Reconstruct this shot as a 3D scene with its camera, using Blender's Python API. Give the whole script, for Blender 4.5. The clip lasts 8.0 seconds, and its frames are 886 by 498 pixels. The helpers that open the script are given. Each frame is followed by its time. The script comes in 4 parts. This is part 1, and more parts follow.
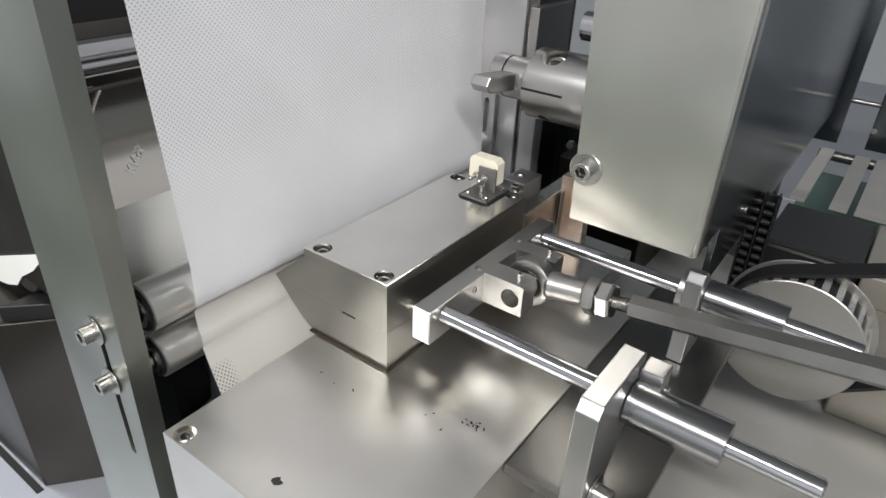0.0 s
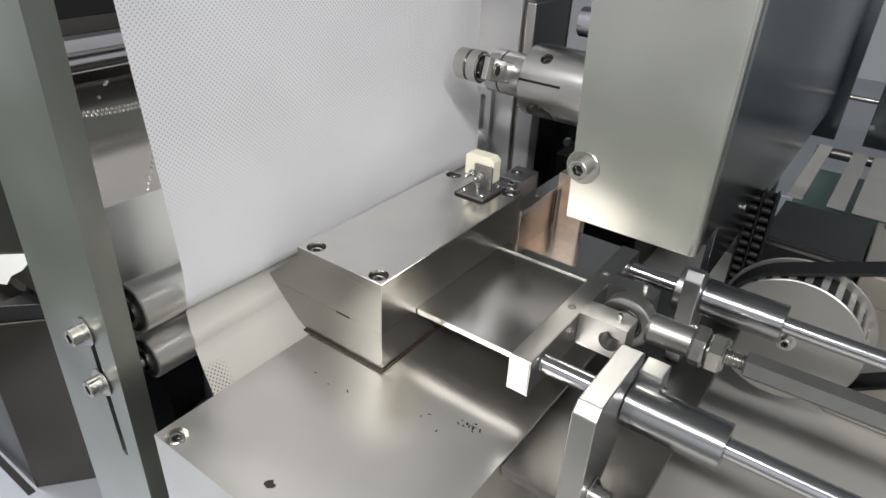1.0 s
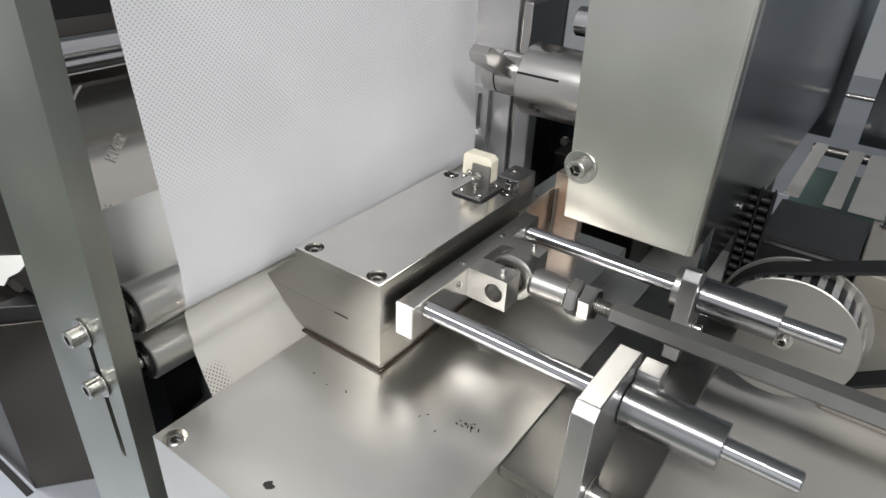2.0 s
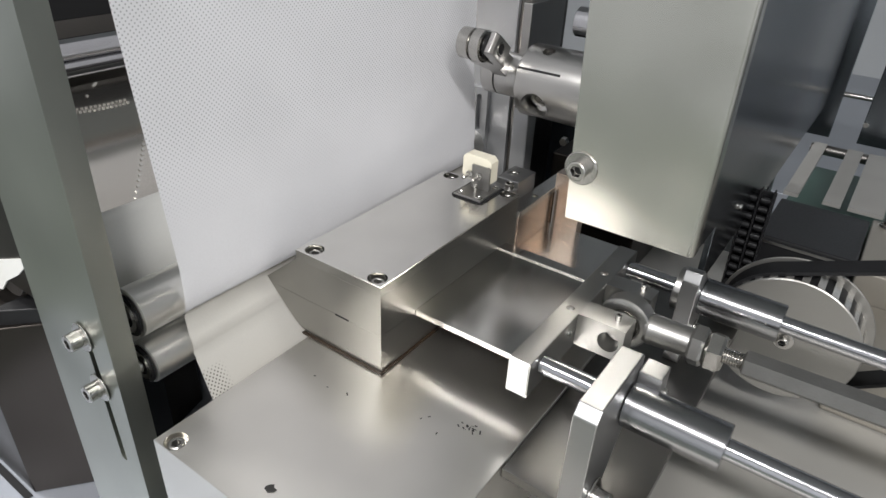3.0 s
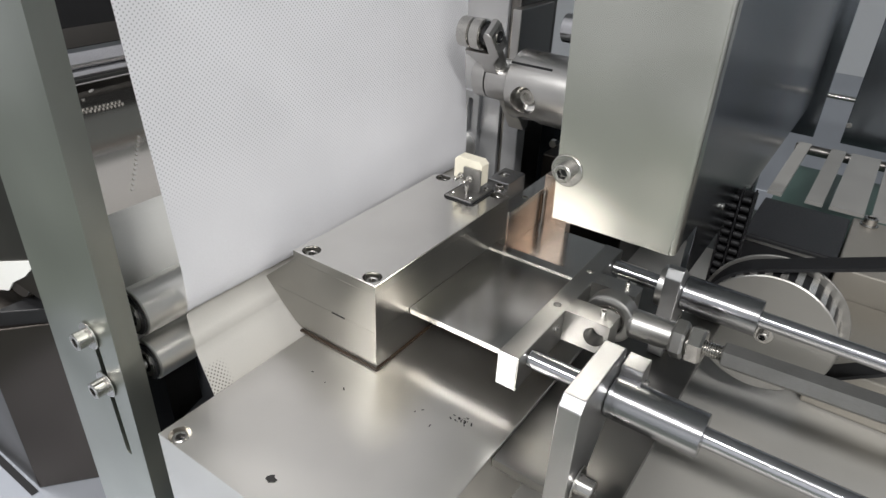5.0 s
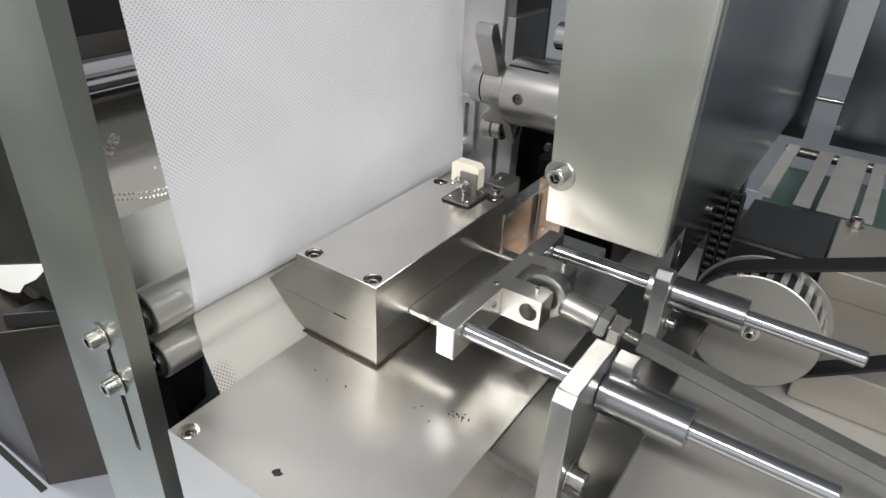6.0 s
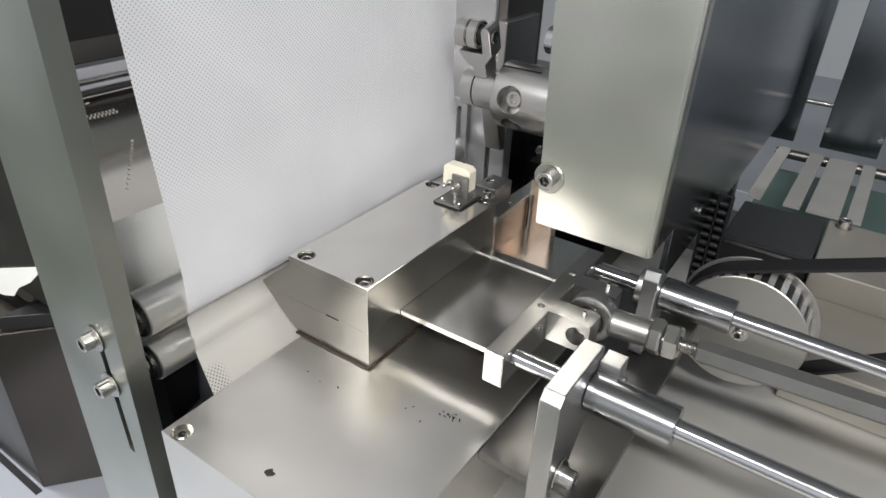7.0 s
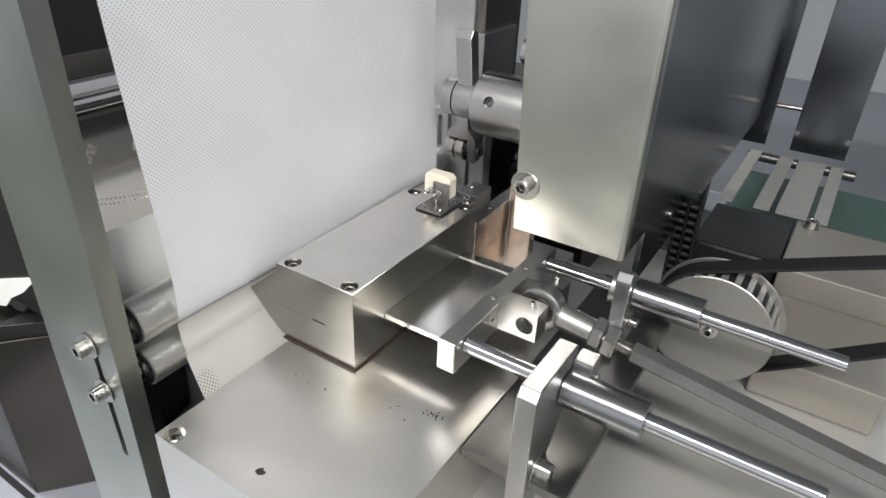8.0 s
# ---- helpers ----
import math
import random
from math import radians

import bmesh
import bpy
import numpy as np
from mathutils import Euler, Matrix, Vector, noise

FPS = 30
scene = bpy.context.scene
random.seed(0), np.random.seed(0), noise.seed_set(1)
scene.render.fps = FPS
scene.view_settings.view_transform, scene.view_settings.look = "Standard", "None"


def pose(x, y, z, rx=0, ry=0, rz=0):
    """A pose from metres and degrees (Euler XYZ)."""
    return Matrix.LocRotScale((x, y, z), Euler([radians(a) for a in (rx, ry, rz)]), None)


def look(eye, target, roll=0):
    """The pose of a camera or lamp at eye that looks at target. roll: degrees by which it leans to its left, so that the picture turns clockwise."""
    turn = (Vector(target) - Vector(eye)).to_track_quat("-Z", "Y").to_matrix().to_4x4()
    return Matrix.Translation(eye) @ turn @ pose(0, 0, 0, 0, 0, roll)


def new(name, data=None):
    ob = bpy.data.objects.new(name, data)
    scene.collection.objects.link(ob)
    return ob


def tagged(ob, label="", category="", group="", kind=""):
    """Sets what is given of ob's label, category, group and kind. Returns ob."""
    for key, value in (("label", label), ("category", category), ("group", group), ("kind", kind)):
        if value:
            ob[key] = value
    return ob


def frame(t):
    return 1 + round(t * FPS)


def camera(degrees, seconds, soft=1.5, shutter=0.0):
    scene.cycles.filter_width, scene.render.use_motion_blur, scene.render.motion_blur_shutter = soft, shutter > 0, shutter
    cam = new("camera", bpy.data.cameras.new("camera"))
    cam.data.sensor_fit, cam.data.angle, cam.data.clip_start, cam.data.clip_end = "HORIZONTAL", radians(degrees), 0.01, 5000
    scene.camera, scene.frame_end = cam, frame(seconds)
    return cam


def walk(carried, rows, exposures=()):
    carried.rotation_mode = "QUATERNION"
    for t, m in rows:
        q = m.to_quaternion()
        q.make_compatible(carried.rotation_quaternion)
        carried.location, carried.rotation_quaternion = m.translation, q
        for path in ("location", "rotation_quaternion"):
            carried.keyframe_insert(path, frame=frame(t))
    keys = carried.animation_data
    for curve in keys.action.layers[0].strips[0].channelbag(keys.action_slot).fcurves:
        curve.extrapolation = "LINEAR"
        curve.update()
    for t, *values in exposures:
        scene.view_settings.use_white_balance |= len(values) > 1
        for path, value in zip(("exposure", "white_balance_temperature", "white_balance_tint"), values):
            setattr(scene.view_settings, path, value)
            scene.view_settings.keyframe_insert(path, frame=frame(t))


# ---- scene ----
cam = camera(68.1, 8.0)
PATH = [
    (0, (0.269, -0.313, 0.27), (-0.726, 1.107, -0.726), 2.8),
    (0.5, (0.267, -0.311, 0.269), (-0.722, 1.11, -0.732), 2.9),
    (1, (0.266, -0.307, 0.268), (-0.718, 1.115, -0.736), 2.9),
    (1.5, (0.266, -0.307, 0.269), (-0.713, 1.116, -0.739), 2.9),
    (3, (0.262, -0.307, 0.271), (-0.706, 1.121, -0.74), 2.8),
    (3.5, (0.264, -0.309, 0.272), (-0.704, 1.121, -0.737), 2.7),
    (4, (0.266, -0.313, 0.276), (-0.697, 1.119, -0.735), 2.7),
    (4.5, (0.27, -0.316, 0.278), (-0.69, 1.118, -0.734), 2.7),
    (6, (0.283, -0.334, 0.294), (-0.667, 1.106, -0.718), 2.6),
    (6.5, (0.287, -0.34, 0.297), (-0.661, 1.105, -0.71), 2.6),
    (7, (0.29, -0.336, 0.297), (-0.654, 1.113, -0.708), 2.6),
    (7.5, (0.301, -0.34, 0.301), (-0.635, 1.116, -0.701), 2.6),
    (8, (0.304, -0.35, 0.311), (-0.608, 1.126, -0.685), 2.5),
]
walk(cam, [(t, look(e, g, r)) for t, e, g, r in PATH], exposures=[(0, 0.0), (4.5, 0.02), (6.5, 0.10), (8, 0.12)])

# ---- light ----
world = bpy.data.worlds.new("world")
scene.world = world
world.use_nodes = True
world.node_tree.nodes["Background"].inputs[0].default_value = (0.62, 0.65, 0.70, 1)
world.node_tree.nodes["Background"].inputs[1].default_value = 0.15
scene.view_settings.exposure = 0.0


def ceiling_lamp(x, y, sx, sy, watts):
    data = bpy.data.lights.new("ceiling_lamp", "AREA")
    data.shape, data.size, data.size_y, data.energy = "RECTANGLE", sx, sy, watts
    data.color = (1.0, 0.985, 0.98)
    ob = new("ceiling_lamp", data)
    ob.matrix_world = pose(x, y, 2.56, 0, 0, 0)
    return ob


# Unseen lamps set for brightness; the third is added for web back and drum.
for lx, ly, lw in ((2.0, -2.2, 230), (-0.75, -2.45, 114), (-2.2, -0.6, 70)):
    ceiling_lamp(lx, ly, 2.2, 0.25, lw)


# ---- materials ----
def material(name, colour, rough, metal=0.0, grain=(1, 1, 1), scale=40, vary=0.12, rvary=0.1, bump=0.0, stain=0.15, stain_scale=9,
             spec=0.5, aniso=0.0, smudge=0.0, wave=0.0):
    """Colour and gloss broken by a fine grain (stretched along an axis) and by large stains."""
    m = bpy.data.materials.new(name)
    m.use_nodes = True
    nt = m.node_tree
    bsdf = nt.nodes["Principled BSDF"]
    bsdf.inputs["Metallic"].default_value = metal
    bsdf.inputs["Specular IOR Level"].default_value = spec
    bsdf.inputs["Anisotropic"].default_value = aniso
    tc = nt.nodes.new("ShaderNodeTexCoord")
    mp = nt.nodes.new("ShaderNodeMapping")
    mp.inputs["Scale"].default_value = grain
    fine = nt.nodes.new("ShaderNodeTexNoise")
    fine.inputs["Scale"].default_value, fine.inputs["Detail"].default_value = scale, 4
    big = nt.nodes.new("ShaderNodeTexNoise")
    big.inputs["Scale"].default_value, big.inputs["Detail"].default_value = stain_scale, 1.5
    nt.links.new(tc.outputs["Object"], mp.inputs[0])
    nt.links.new(mp.outputs[0], fine.inputs["Vector"])
    nt.links.new(tc.outputs["Object"], big.inputs["Vector"])
    both = nt.nodes.new("ShaderNodeMath")
    both.operation = "MULTIPLY_ADD"
    both.inputs[1].default_value = stain / max(vary, 1e-4)
    nt.links.new(big.outputs[0], both.inputs[0])
    nt.links.new(fine.outputs[0], both.inputs[2])
    ramp = nt.nodes.new("ShaderNodeMapRange")
    ramp.inputs["From Min"].default_value = 0.1 * (1 + stain / max(vary, 1e-4))
    ramp.inputs["From Max"].default_value = 0.9 * (1 + stain / max(vary, 1e-4))
    ramp.inputs["To Min"].default_value, ramp.inputs["To Max"].default_value = 1 - vary - stain, 1 + (vary + stain) * 0.6
    nt.links.new(both.outputs[0], ramp.inputs["Value"])
    mix = nt.nodes.new("ShaderNodeVectorMath")
    mix.operation = "SCALE"
    mix.inputs[0].default_value = colour
    nt.links.new(ramp.outputs[0], mix.inputs["Scale"])
    nt.links.new(mix.outputs[0], bsdf.inputs["Base Color"])
    rr = nt.nodes.new("ShaderNodeMapRange")
    rr.inputs["From Min"].default_value, rr.inputs["From Max"].default_value = 0.1, 0.9
    rr.inputs["To Min"].default_value, rr.inputs["To Max"].default_value = max(rough - rvary, 0.02), rough + rvary
    nt.links.new(fine.outputs[0], rr.inputs["Value"])
    rough_out = rr.outputs[0]
    if smudge:
        sm = nt.nodes.new("ShaderNodeMapRange")
        sm.inputs["From Min"].default_value, sm.inputs["From Max"].default_value = 0.1, 0.9
        sm.inputs["To Min"].default_value, sm.inputs["To Max"].default_value = -smudge, smudge
        nt.links.new(big.outputs[0], sm.inputs["Value"])
        ad = nt.nodes.new("ShaderNodeMath")
        nt.links.new(rough_out, ad.inputs[0])
        nt.links.new(sm.outputs[0], ad.inputs[1])
        rough_out = ad.outputs[0]
    nt.links.new(rough_out, bsdf.inputs["Roughness"])
    if wave:
        # slow waviness of rolled sheet, seen only in what it mirrors
        wn = nt.nodes.new("ShaderNodeTexNoise")
        wn.inputs["Scale"].default_value, wn.inputs["Detail"].default_value = 11, 0
        nt.links.new(tc.outputs["Object"], wn.inputs["Vector"])
        wb = nt.nodes.new("ShaderNodeBump")
        wb.inputs["Strength"].default_value, wb.inputs["Distance"].default_value = wave, 0.006
        nt.links.new(wn.outputs[0], wb.inputs["Height"])
        nt.links.new(wb.outputs[0], bsdf.inputs["Normal"])
    elif bump:
        bn = nt.nodes.new("ShaderNodeBump")
        bn.inputs["Strength"].default_value, bn.inputs["Distance"].default_value = bump, 0.0004
        nt.links.new(fine.outputs[0], bn.inputs["Height"])
        nt.links.new(bn.outputs[0], bsdf.inputs["Normal"])
    return m


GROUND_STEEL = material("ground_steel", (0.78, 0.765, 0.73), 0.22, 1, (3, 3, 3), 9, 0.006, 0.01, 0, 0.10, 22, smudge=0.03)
PLATE_STEEL = material("plate_steel", (0.81, 0.785, 0.74), 0.32, 1, (3, 3, 3), 9, 0.006, 0.005, 0, 0.10, 18, smudge=0.028)
# large stains carry both smudges and blotchy reflections in the sheet's colour
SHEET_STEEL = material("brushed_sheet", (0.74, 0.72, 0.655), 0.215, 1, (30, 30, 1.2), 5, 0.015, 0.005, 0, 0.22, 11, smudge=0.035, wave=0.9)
BAR_STEEL = material("milled_bar", (0.47, 0.465, 0.45), 0.33, 1, (60, 6, 60), 60, 0.06, 0.03, 0.03, 0.08, 20)
ROD_STEEL = material("hard_chrome", (0.52, 0.52, 0.54), 0.17, 1, (3, 90, 90), 30, 0.03, 0.03, 0.0, 0.05, 20)
DARK_STEEL = material("dark_steel", (0.20, 0.19, 0.18), 0.34, 1, (20, 20, 20), 40, 0.08, 0.04, 0.02, 0.12, 14)
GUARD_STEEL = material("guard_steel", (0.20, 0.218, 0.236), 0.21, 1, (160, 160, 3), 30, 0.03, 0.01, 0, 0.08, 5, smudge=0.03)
SHAFT_STEEL = material("turned_steel", (0.50, 0.49, 0.475), 0.3, 1, (900, 6, 6), 3, 0.01, 0.008, 0.0, 0.06, 20)
ALUMINIUM = material("aluminium", (0.40, 0.40, 0.40), 0.36, 1, (20, 20, 20), 60, 0.03, 0.04, 0.0, 0.05, 15)
CAST = material("cast_zinc", (0.44, 0.432, 0.415), 0.36, 1, (10, 10, 10), 120, 0.08, 0.08, 0.08, 0.10, 40)
SCREW = material("screw_steel", (0.52, 0.505, 0.48), 0.22, 1, (20, 20, 20), 90, 0.10, 0.08, 0.0, 0.08, 60)
COPPER_BLOCK = material("warm_steel", (0.80, 0.66, 0.56), 0.22, 1, (3, 3, 3), 9, 0.006, 0.01, 0.0, 0.10, 24, smudge=0.03)
RUBBER = material("black_rubber", (0.013, 0.013, 0.014), 0.6, 0, (20, 20, 20), 60, 0.2, 0.1, 0.2, 0.2, 10, spec=0.25)
BLACK_PAINT = material("black_paint", (0.012, 0.012, 0.013), 0.4, 0, (10, 10, 10), 40, 0.15, 0.08, 0.05, 0.2, 8, spec=0.3)
IVORY = material("ivory_plastic", (0.70, 0.66, 0.54), 0.42, 0, (10, 10, 10), 60, 0.03, 0.05, 0.05, 0.05, 20)
WHITE_BELT = material("white_belt", (0.24, 0.235, 0.222), 0.45, 0, (10, 10, 10), 60, 0.08, 0.05, 0.1, 0.2, 14)
PALE_STEEL = material("pale_steel", (0.30, 0.292, 0.275), 0.38, 0.8, (3, 3, 3), 9, 0.006, 0.01, 0.0, 0.10, 14, smudge=0.06)
DECK = material("deck_steel", (0.33, 0.322, 0.30), 0.38, 0.35, (3, 3, 3), 9, 0.006, 0.01, 0.0, 0.08, 7, smudge=0.05)
BLUE_DECK = material("pale_deck", (0.29, 0.31, 0.345), 0.40, 0.4, (3, 40, 40), 30, 0.04, 0.05, 0.04, 0.06, 6)
CEILING_WHITE = material("ceiling_paint", (0.62, 0.62, 0.62), 0.8, 0, (2, 2, 2), 30, 0.03, 0.05, 0.05, 0.04, 1.5)
ROOM_WALL = material("wall_paint", (0.50, 0.52, 0.545), 0.7, 0, (2, 2, 2), 30, 0.03, 0.05, 0.05, 0.04, 1.5)
ROOM_FLOOR = material("green_floor", (0.12, 0.135, 0.12), 0.35, 0, (2, 2, 2), 30, 0.06, 0.05, 0.05, 0.10, 1.5)
PAPER = material("white_paper", (0.66, 0.66, 0.63), 0.8, 0, (10, 10, 10), 60, 0.03, 0.05, 0.1, 0.03, 20)
MIRROR_STEEL = material("polished_drum", (0.68, 0.65, 0.60), 0.21, 1, (5, 80, 80), 40, 0.03, 0.02, 0.0, 0.10, 9, smudge=0.03)
BEARING = material("dark_chrome", (0.36, 0.36, 0.37), 0.20, 1, (3, 90, 90), 30, 0.03, 0.03, 0.0, 0.06, 20)
# die sides: the top's steel darkened, so their shade is in the colour
SHADED_BODY_STEEL = material("shaded_ground_steel", (0.35, 0.342, 0.32), 0.33, 1, (3, 3, 3), 9, 0.01, 0.01, 0, 0.14, 18, smudge=0.04)
BIN_STEEL = material("brown_steel", (0.068, 0.060, 0.054), 0.34, 1, (3, 3, 3), 9, 0.006, 0.01, 0, 0.30, 10, smudge=0.04, wave=0.9)
STAND_STEEL = material("stand_steel", (0.27, 0.252, 0.22), 0.40, 0.5, (3, 3, 3), 9, 0.006, 0.01, 0.0, 0.10, 14, smudge=0.06)
OIL = material("oil_line", (0.030, 0.020, 0.013), 0.35, 0, (30, 30, 30), 60, 0.2, 0.1, 0.1, 0.2, 30)
ROUGH_BAR = material("scuffed_bar", (0.30, 0.294, 0.286), 0.42, 1, (8, 40, 40), 40, 0.14, 0.08, 0.06, 0.14, 40)
BLADE_STEEL = material("bright_blade", (0.76, 0.745, 0.715), 0.18, 1, (3, 3, 3), 9, 0.006, 0.01, 0, 0.08, 18, smudge=0.04)
# greenish tone and blotches put the post's reflections into its colour
POST_STEEL = material("reflection_toned_post", (0.50, 0.515, 0.47), 0.335, 1, (30, 30, 2), 8, 0.015, 0.005, 0, 0.34, 9, smudge=0.04, wave=0.9)
# sunk screw heads: the counterbore's shade is put into a darker steel
SHADED_CAP = material("shaded_cap", (0.42, 0.41, 0.39), 0.30, 1, (20, 20, 20), 60, 0.06, 0.05, 0.0, 0.06, 60)
# milled end whitened: the strong light on it is in its colour
LIT_MILLED = material("lit_milled_white", (0.88, 0.88, 0.87), 0.55, 0.35, (20, 20, 20), 60, 0.03, 0.04, 0.0, 0.04, 60)
STAMP = material("bright_stamp", (0.82, 0.80, 0.76), 0.24, 0.85, (20, 20, 20), 60, 0.03, 0.04, 0.0, 0.04, 60)
SATIN = material("satin_roller", (0.82, 0.81, 0.78), 0.36, 1, (60, 3, 60), 40, 0.03, 0.04, 0.004, 0.05, 20)
LEDGE = material("dull_ledge", (0.17, 0.167, 0.16), 0.35, 1, (5, 80, 80), 40, 0.03, 0.03, 0.0, 0.08, 12, smudge=0.03)
FRAME_STEEL = material("frame_steel", (0.42, 0.425, 0.435), 0.36, 0.55, (100, 100, 4), 40, 0.03, 0.04, 0.005, 0.10, 8)
# the same web lower down, its shade put into a duller, warmer colour
SHADED_WEB = material("shaded_web", (0.50, 0.485, 0.45), 0.60, 0, (1, 1, 1), 700, 0.03, 0.05, 0.15, 0.04, 16)
GREEN_TRAY = material("green_tray", (0.045, 0.085, 0.072), 0.4, 0, (10, 10, 10), 40, 0.06, 0.05, 0.05, 0.15, 6)
SPOT = material("dried_spot", (0.012, 0.011, 0.01), 0.7, 0, (30, 30, 30), 200, 0.2, 0.1, 0.3, 0.2, 60)


def web_material():
    """White nonwoven with a lattice of small pressed dots and soft fibre mottling."""
    m = material("nonwoven_web", (0.82, 0.82, 0.845), 0.62, 0, (1, 1, 1), 700, 0.04, 0.05, 0.25, 0.05, 16)
    nt = m.node_tree
    bsdf = nt.nodes["Principled BSDF"]
    tc = nt.nodes.new("ShaderNodeTexCoord")
    sep = nt.nodes.new("ShaderNodeSeparateXYZ")
    com = nt.nodes.new("ShaderNodeCombineXYZ")
    nt.links.new(tc.outputs["Object"], sep.inputs[0])
    nt.links.new(sep.outputs["Y"], com.inputs["X"])
    nt.links.new(sep.outputs["Z"], com.inputs["Y"])
    rot = nt.nodes.new("ShaderNodeMapping")
    rot.inputs["Rotation"].default_value = (0, 0, radians(45))
    nt.links.new(com.outputs[0], rot.inputs[0])
    vor = nt.nodes.new("ShaderNodeTexVoronoi")
    vor.voronoi_dimensions = "2D"
    vor.inputs["Scale"].default_value = 1 / 0.0027
    vor.inputs["Randomness"].default_value = 0.0
    nt.links.new(rot.outputs[0], vor.inputs["Vector"])
    dot = nt.nodes.new("ShaderNodeMapRange")
    dot.inputs["From Min"].default_value, dot.inputs["From Max"].default_value = 0.14, 0.26
    dot.inputs["To Min"].default_value, dot.inputs["To Max"].default_value = 1, 0
    nt.links.new(vor.outputs["Distance"], dot.inputs["Value"])
    # dots fade low on the web: the glare there is put into colour
    glare_fade = nt.nodes.new("ShaderNodeMapRange")
    glare_fade.inputs["From Min"].default_value, glare_fade.inputs["From Max"].default_value = 0.03, 0.10
    nt.links.new(sep.outputs["Z"], glare_fade.inputs["Value"])
    amount = nt.nodes.new("ShaderNodeMath")
    amount.operation = "MULTIPLY"
    nt.links.new(dot.outputs[0], amount.inputs[0])
    nt.links.new(glare_fade.outputs[0], amount.inputs[1])
    mix = nt.nodes.new("ShaderNodeMix")
    mix.data_type = "RGBA"
    old = bsdf.inputs["Base Color"].links[0].from_socket
    nt.links.new(amount.outputs[0], mix.inputs["Factor"])
    nt.links.new(old, mix.inputs["A"])
    mix.inputs["B"].default_value = (0.42, 0.42, 0.44, 1)
    nt.links.new(mix.outputs["Result"], bsdf.inputs["Base Color"])
    # the loose fabric lets part of the light through
    thin = nt.nodes.new("ShaderNodeBsdfTranslucent")
    nt.links.new(mix.outputs["Result"], thin.inputs["Color"])
    blend = nt.nodes.new("ShaderNodeMixShader")
    blend.inputs[0].default_value = 0.32
    nt.links.new(bsdf.outputs[0], blend.inputs[1])
    nt.links.new(thin.outputs[0], blend.inputs[2])
    nt.links.new(blend.outputs[0], nt.nodes["Material Output"].inputs["Surface"])
    return m


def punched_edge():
    """A strip of small dark punched dots along the near edge of the lower sheet."""
    m = SHADED_WEB
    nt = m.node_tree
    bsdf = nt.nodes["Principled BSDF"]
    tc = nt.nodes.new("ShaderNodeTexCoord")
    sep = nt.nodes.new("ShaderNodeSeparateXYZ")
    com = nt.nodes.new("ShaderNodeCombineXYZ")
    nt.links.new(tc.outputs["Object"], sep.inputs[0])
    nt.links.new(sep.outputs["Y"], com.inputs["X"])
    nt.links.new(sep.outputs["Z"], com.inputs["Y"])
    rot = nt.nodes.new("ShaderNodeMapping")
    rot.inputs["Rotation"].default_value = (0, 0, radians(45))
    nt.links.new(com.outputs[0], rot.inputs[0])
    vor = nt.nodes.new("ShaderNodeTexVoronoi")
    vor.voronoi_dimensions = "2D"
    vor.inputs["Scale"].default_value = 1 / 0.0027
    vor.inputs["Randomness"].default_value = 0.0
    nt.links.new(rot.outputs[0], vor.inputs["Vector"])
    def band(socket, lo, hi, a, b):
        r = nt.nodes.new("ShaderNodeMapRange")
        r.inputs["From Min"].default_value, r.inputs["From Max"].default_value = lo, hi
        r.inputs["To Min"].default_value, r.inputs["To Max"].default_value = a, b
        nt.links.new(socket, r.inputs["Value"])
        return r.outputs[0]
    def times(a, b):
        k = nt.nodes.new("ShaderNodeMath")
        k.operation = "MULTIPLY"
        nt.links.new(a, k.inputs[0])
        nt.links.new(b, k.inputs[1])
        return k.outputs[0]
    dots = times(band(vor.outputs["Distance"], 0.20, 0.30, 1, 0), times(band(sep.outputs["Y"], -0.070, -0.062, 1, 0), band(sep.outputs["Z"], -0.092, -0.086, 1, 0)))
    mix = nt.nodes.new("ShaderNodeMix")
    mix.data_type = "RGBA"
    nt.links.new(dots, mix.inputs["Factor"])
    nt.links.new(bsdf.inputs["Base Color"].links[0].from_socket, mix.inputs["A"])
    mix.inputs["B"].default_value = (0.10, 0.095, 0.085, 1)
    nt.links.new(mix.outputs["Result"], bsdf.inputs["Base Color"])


WEB = web_material()
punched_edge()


# ---- mesh building ----
def box(bm, lo, hi, bevel=0.0006, m=None):
    lo, hi = Vector(lo), Vector(hi)
    r = bmesh.ops.create_cube(bm, size=1, matrix=Matrix.Translation((lo + hi) / 2) @ Matrix.Diagonal((*(hi - lo), 1)))
    vs = r["verts"]
    if bevel:
        es = list({e for v in vs for e in v.link_edges})
        r = bmesh.ops.bevel(bm, geom=es, offset=bevel, segments=2, profile=0.5, affect="EDGES")
        vs = list({v for f in r["faces"] for v in f.verts} | {v for v in vs if v.is_valid})
    if m:
        bmesh.ops.transform(bm, matrix=m, verts=vs)
    return bm


def frame_of(p0, p1):
    p0, p1 = Vector(p0), Vector(p1)
    return Matrix.Translation(p0) @ (p1 - p0).to_track_quat("Z", "Y").to_matrix().to_4x4(), (p1 - p0).length


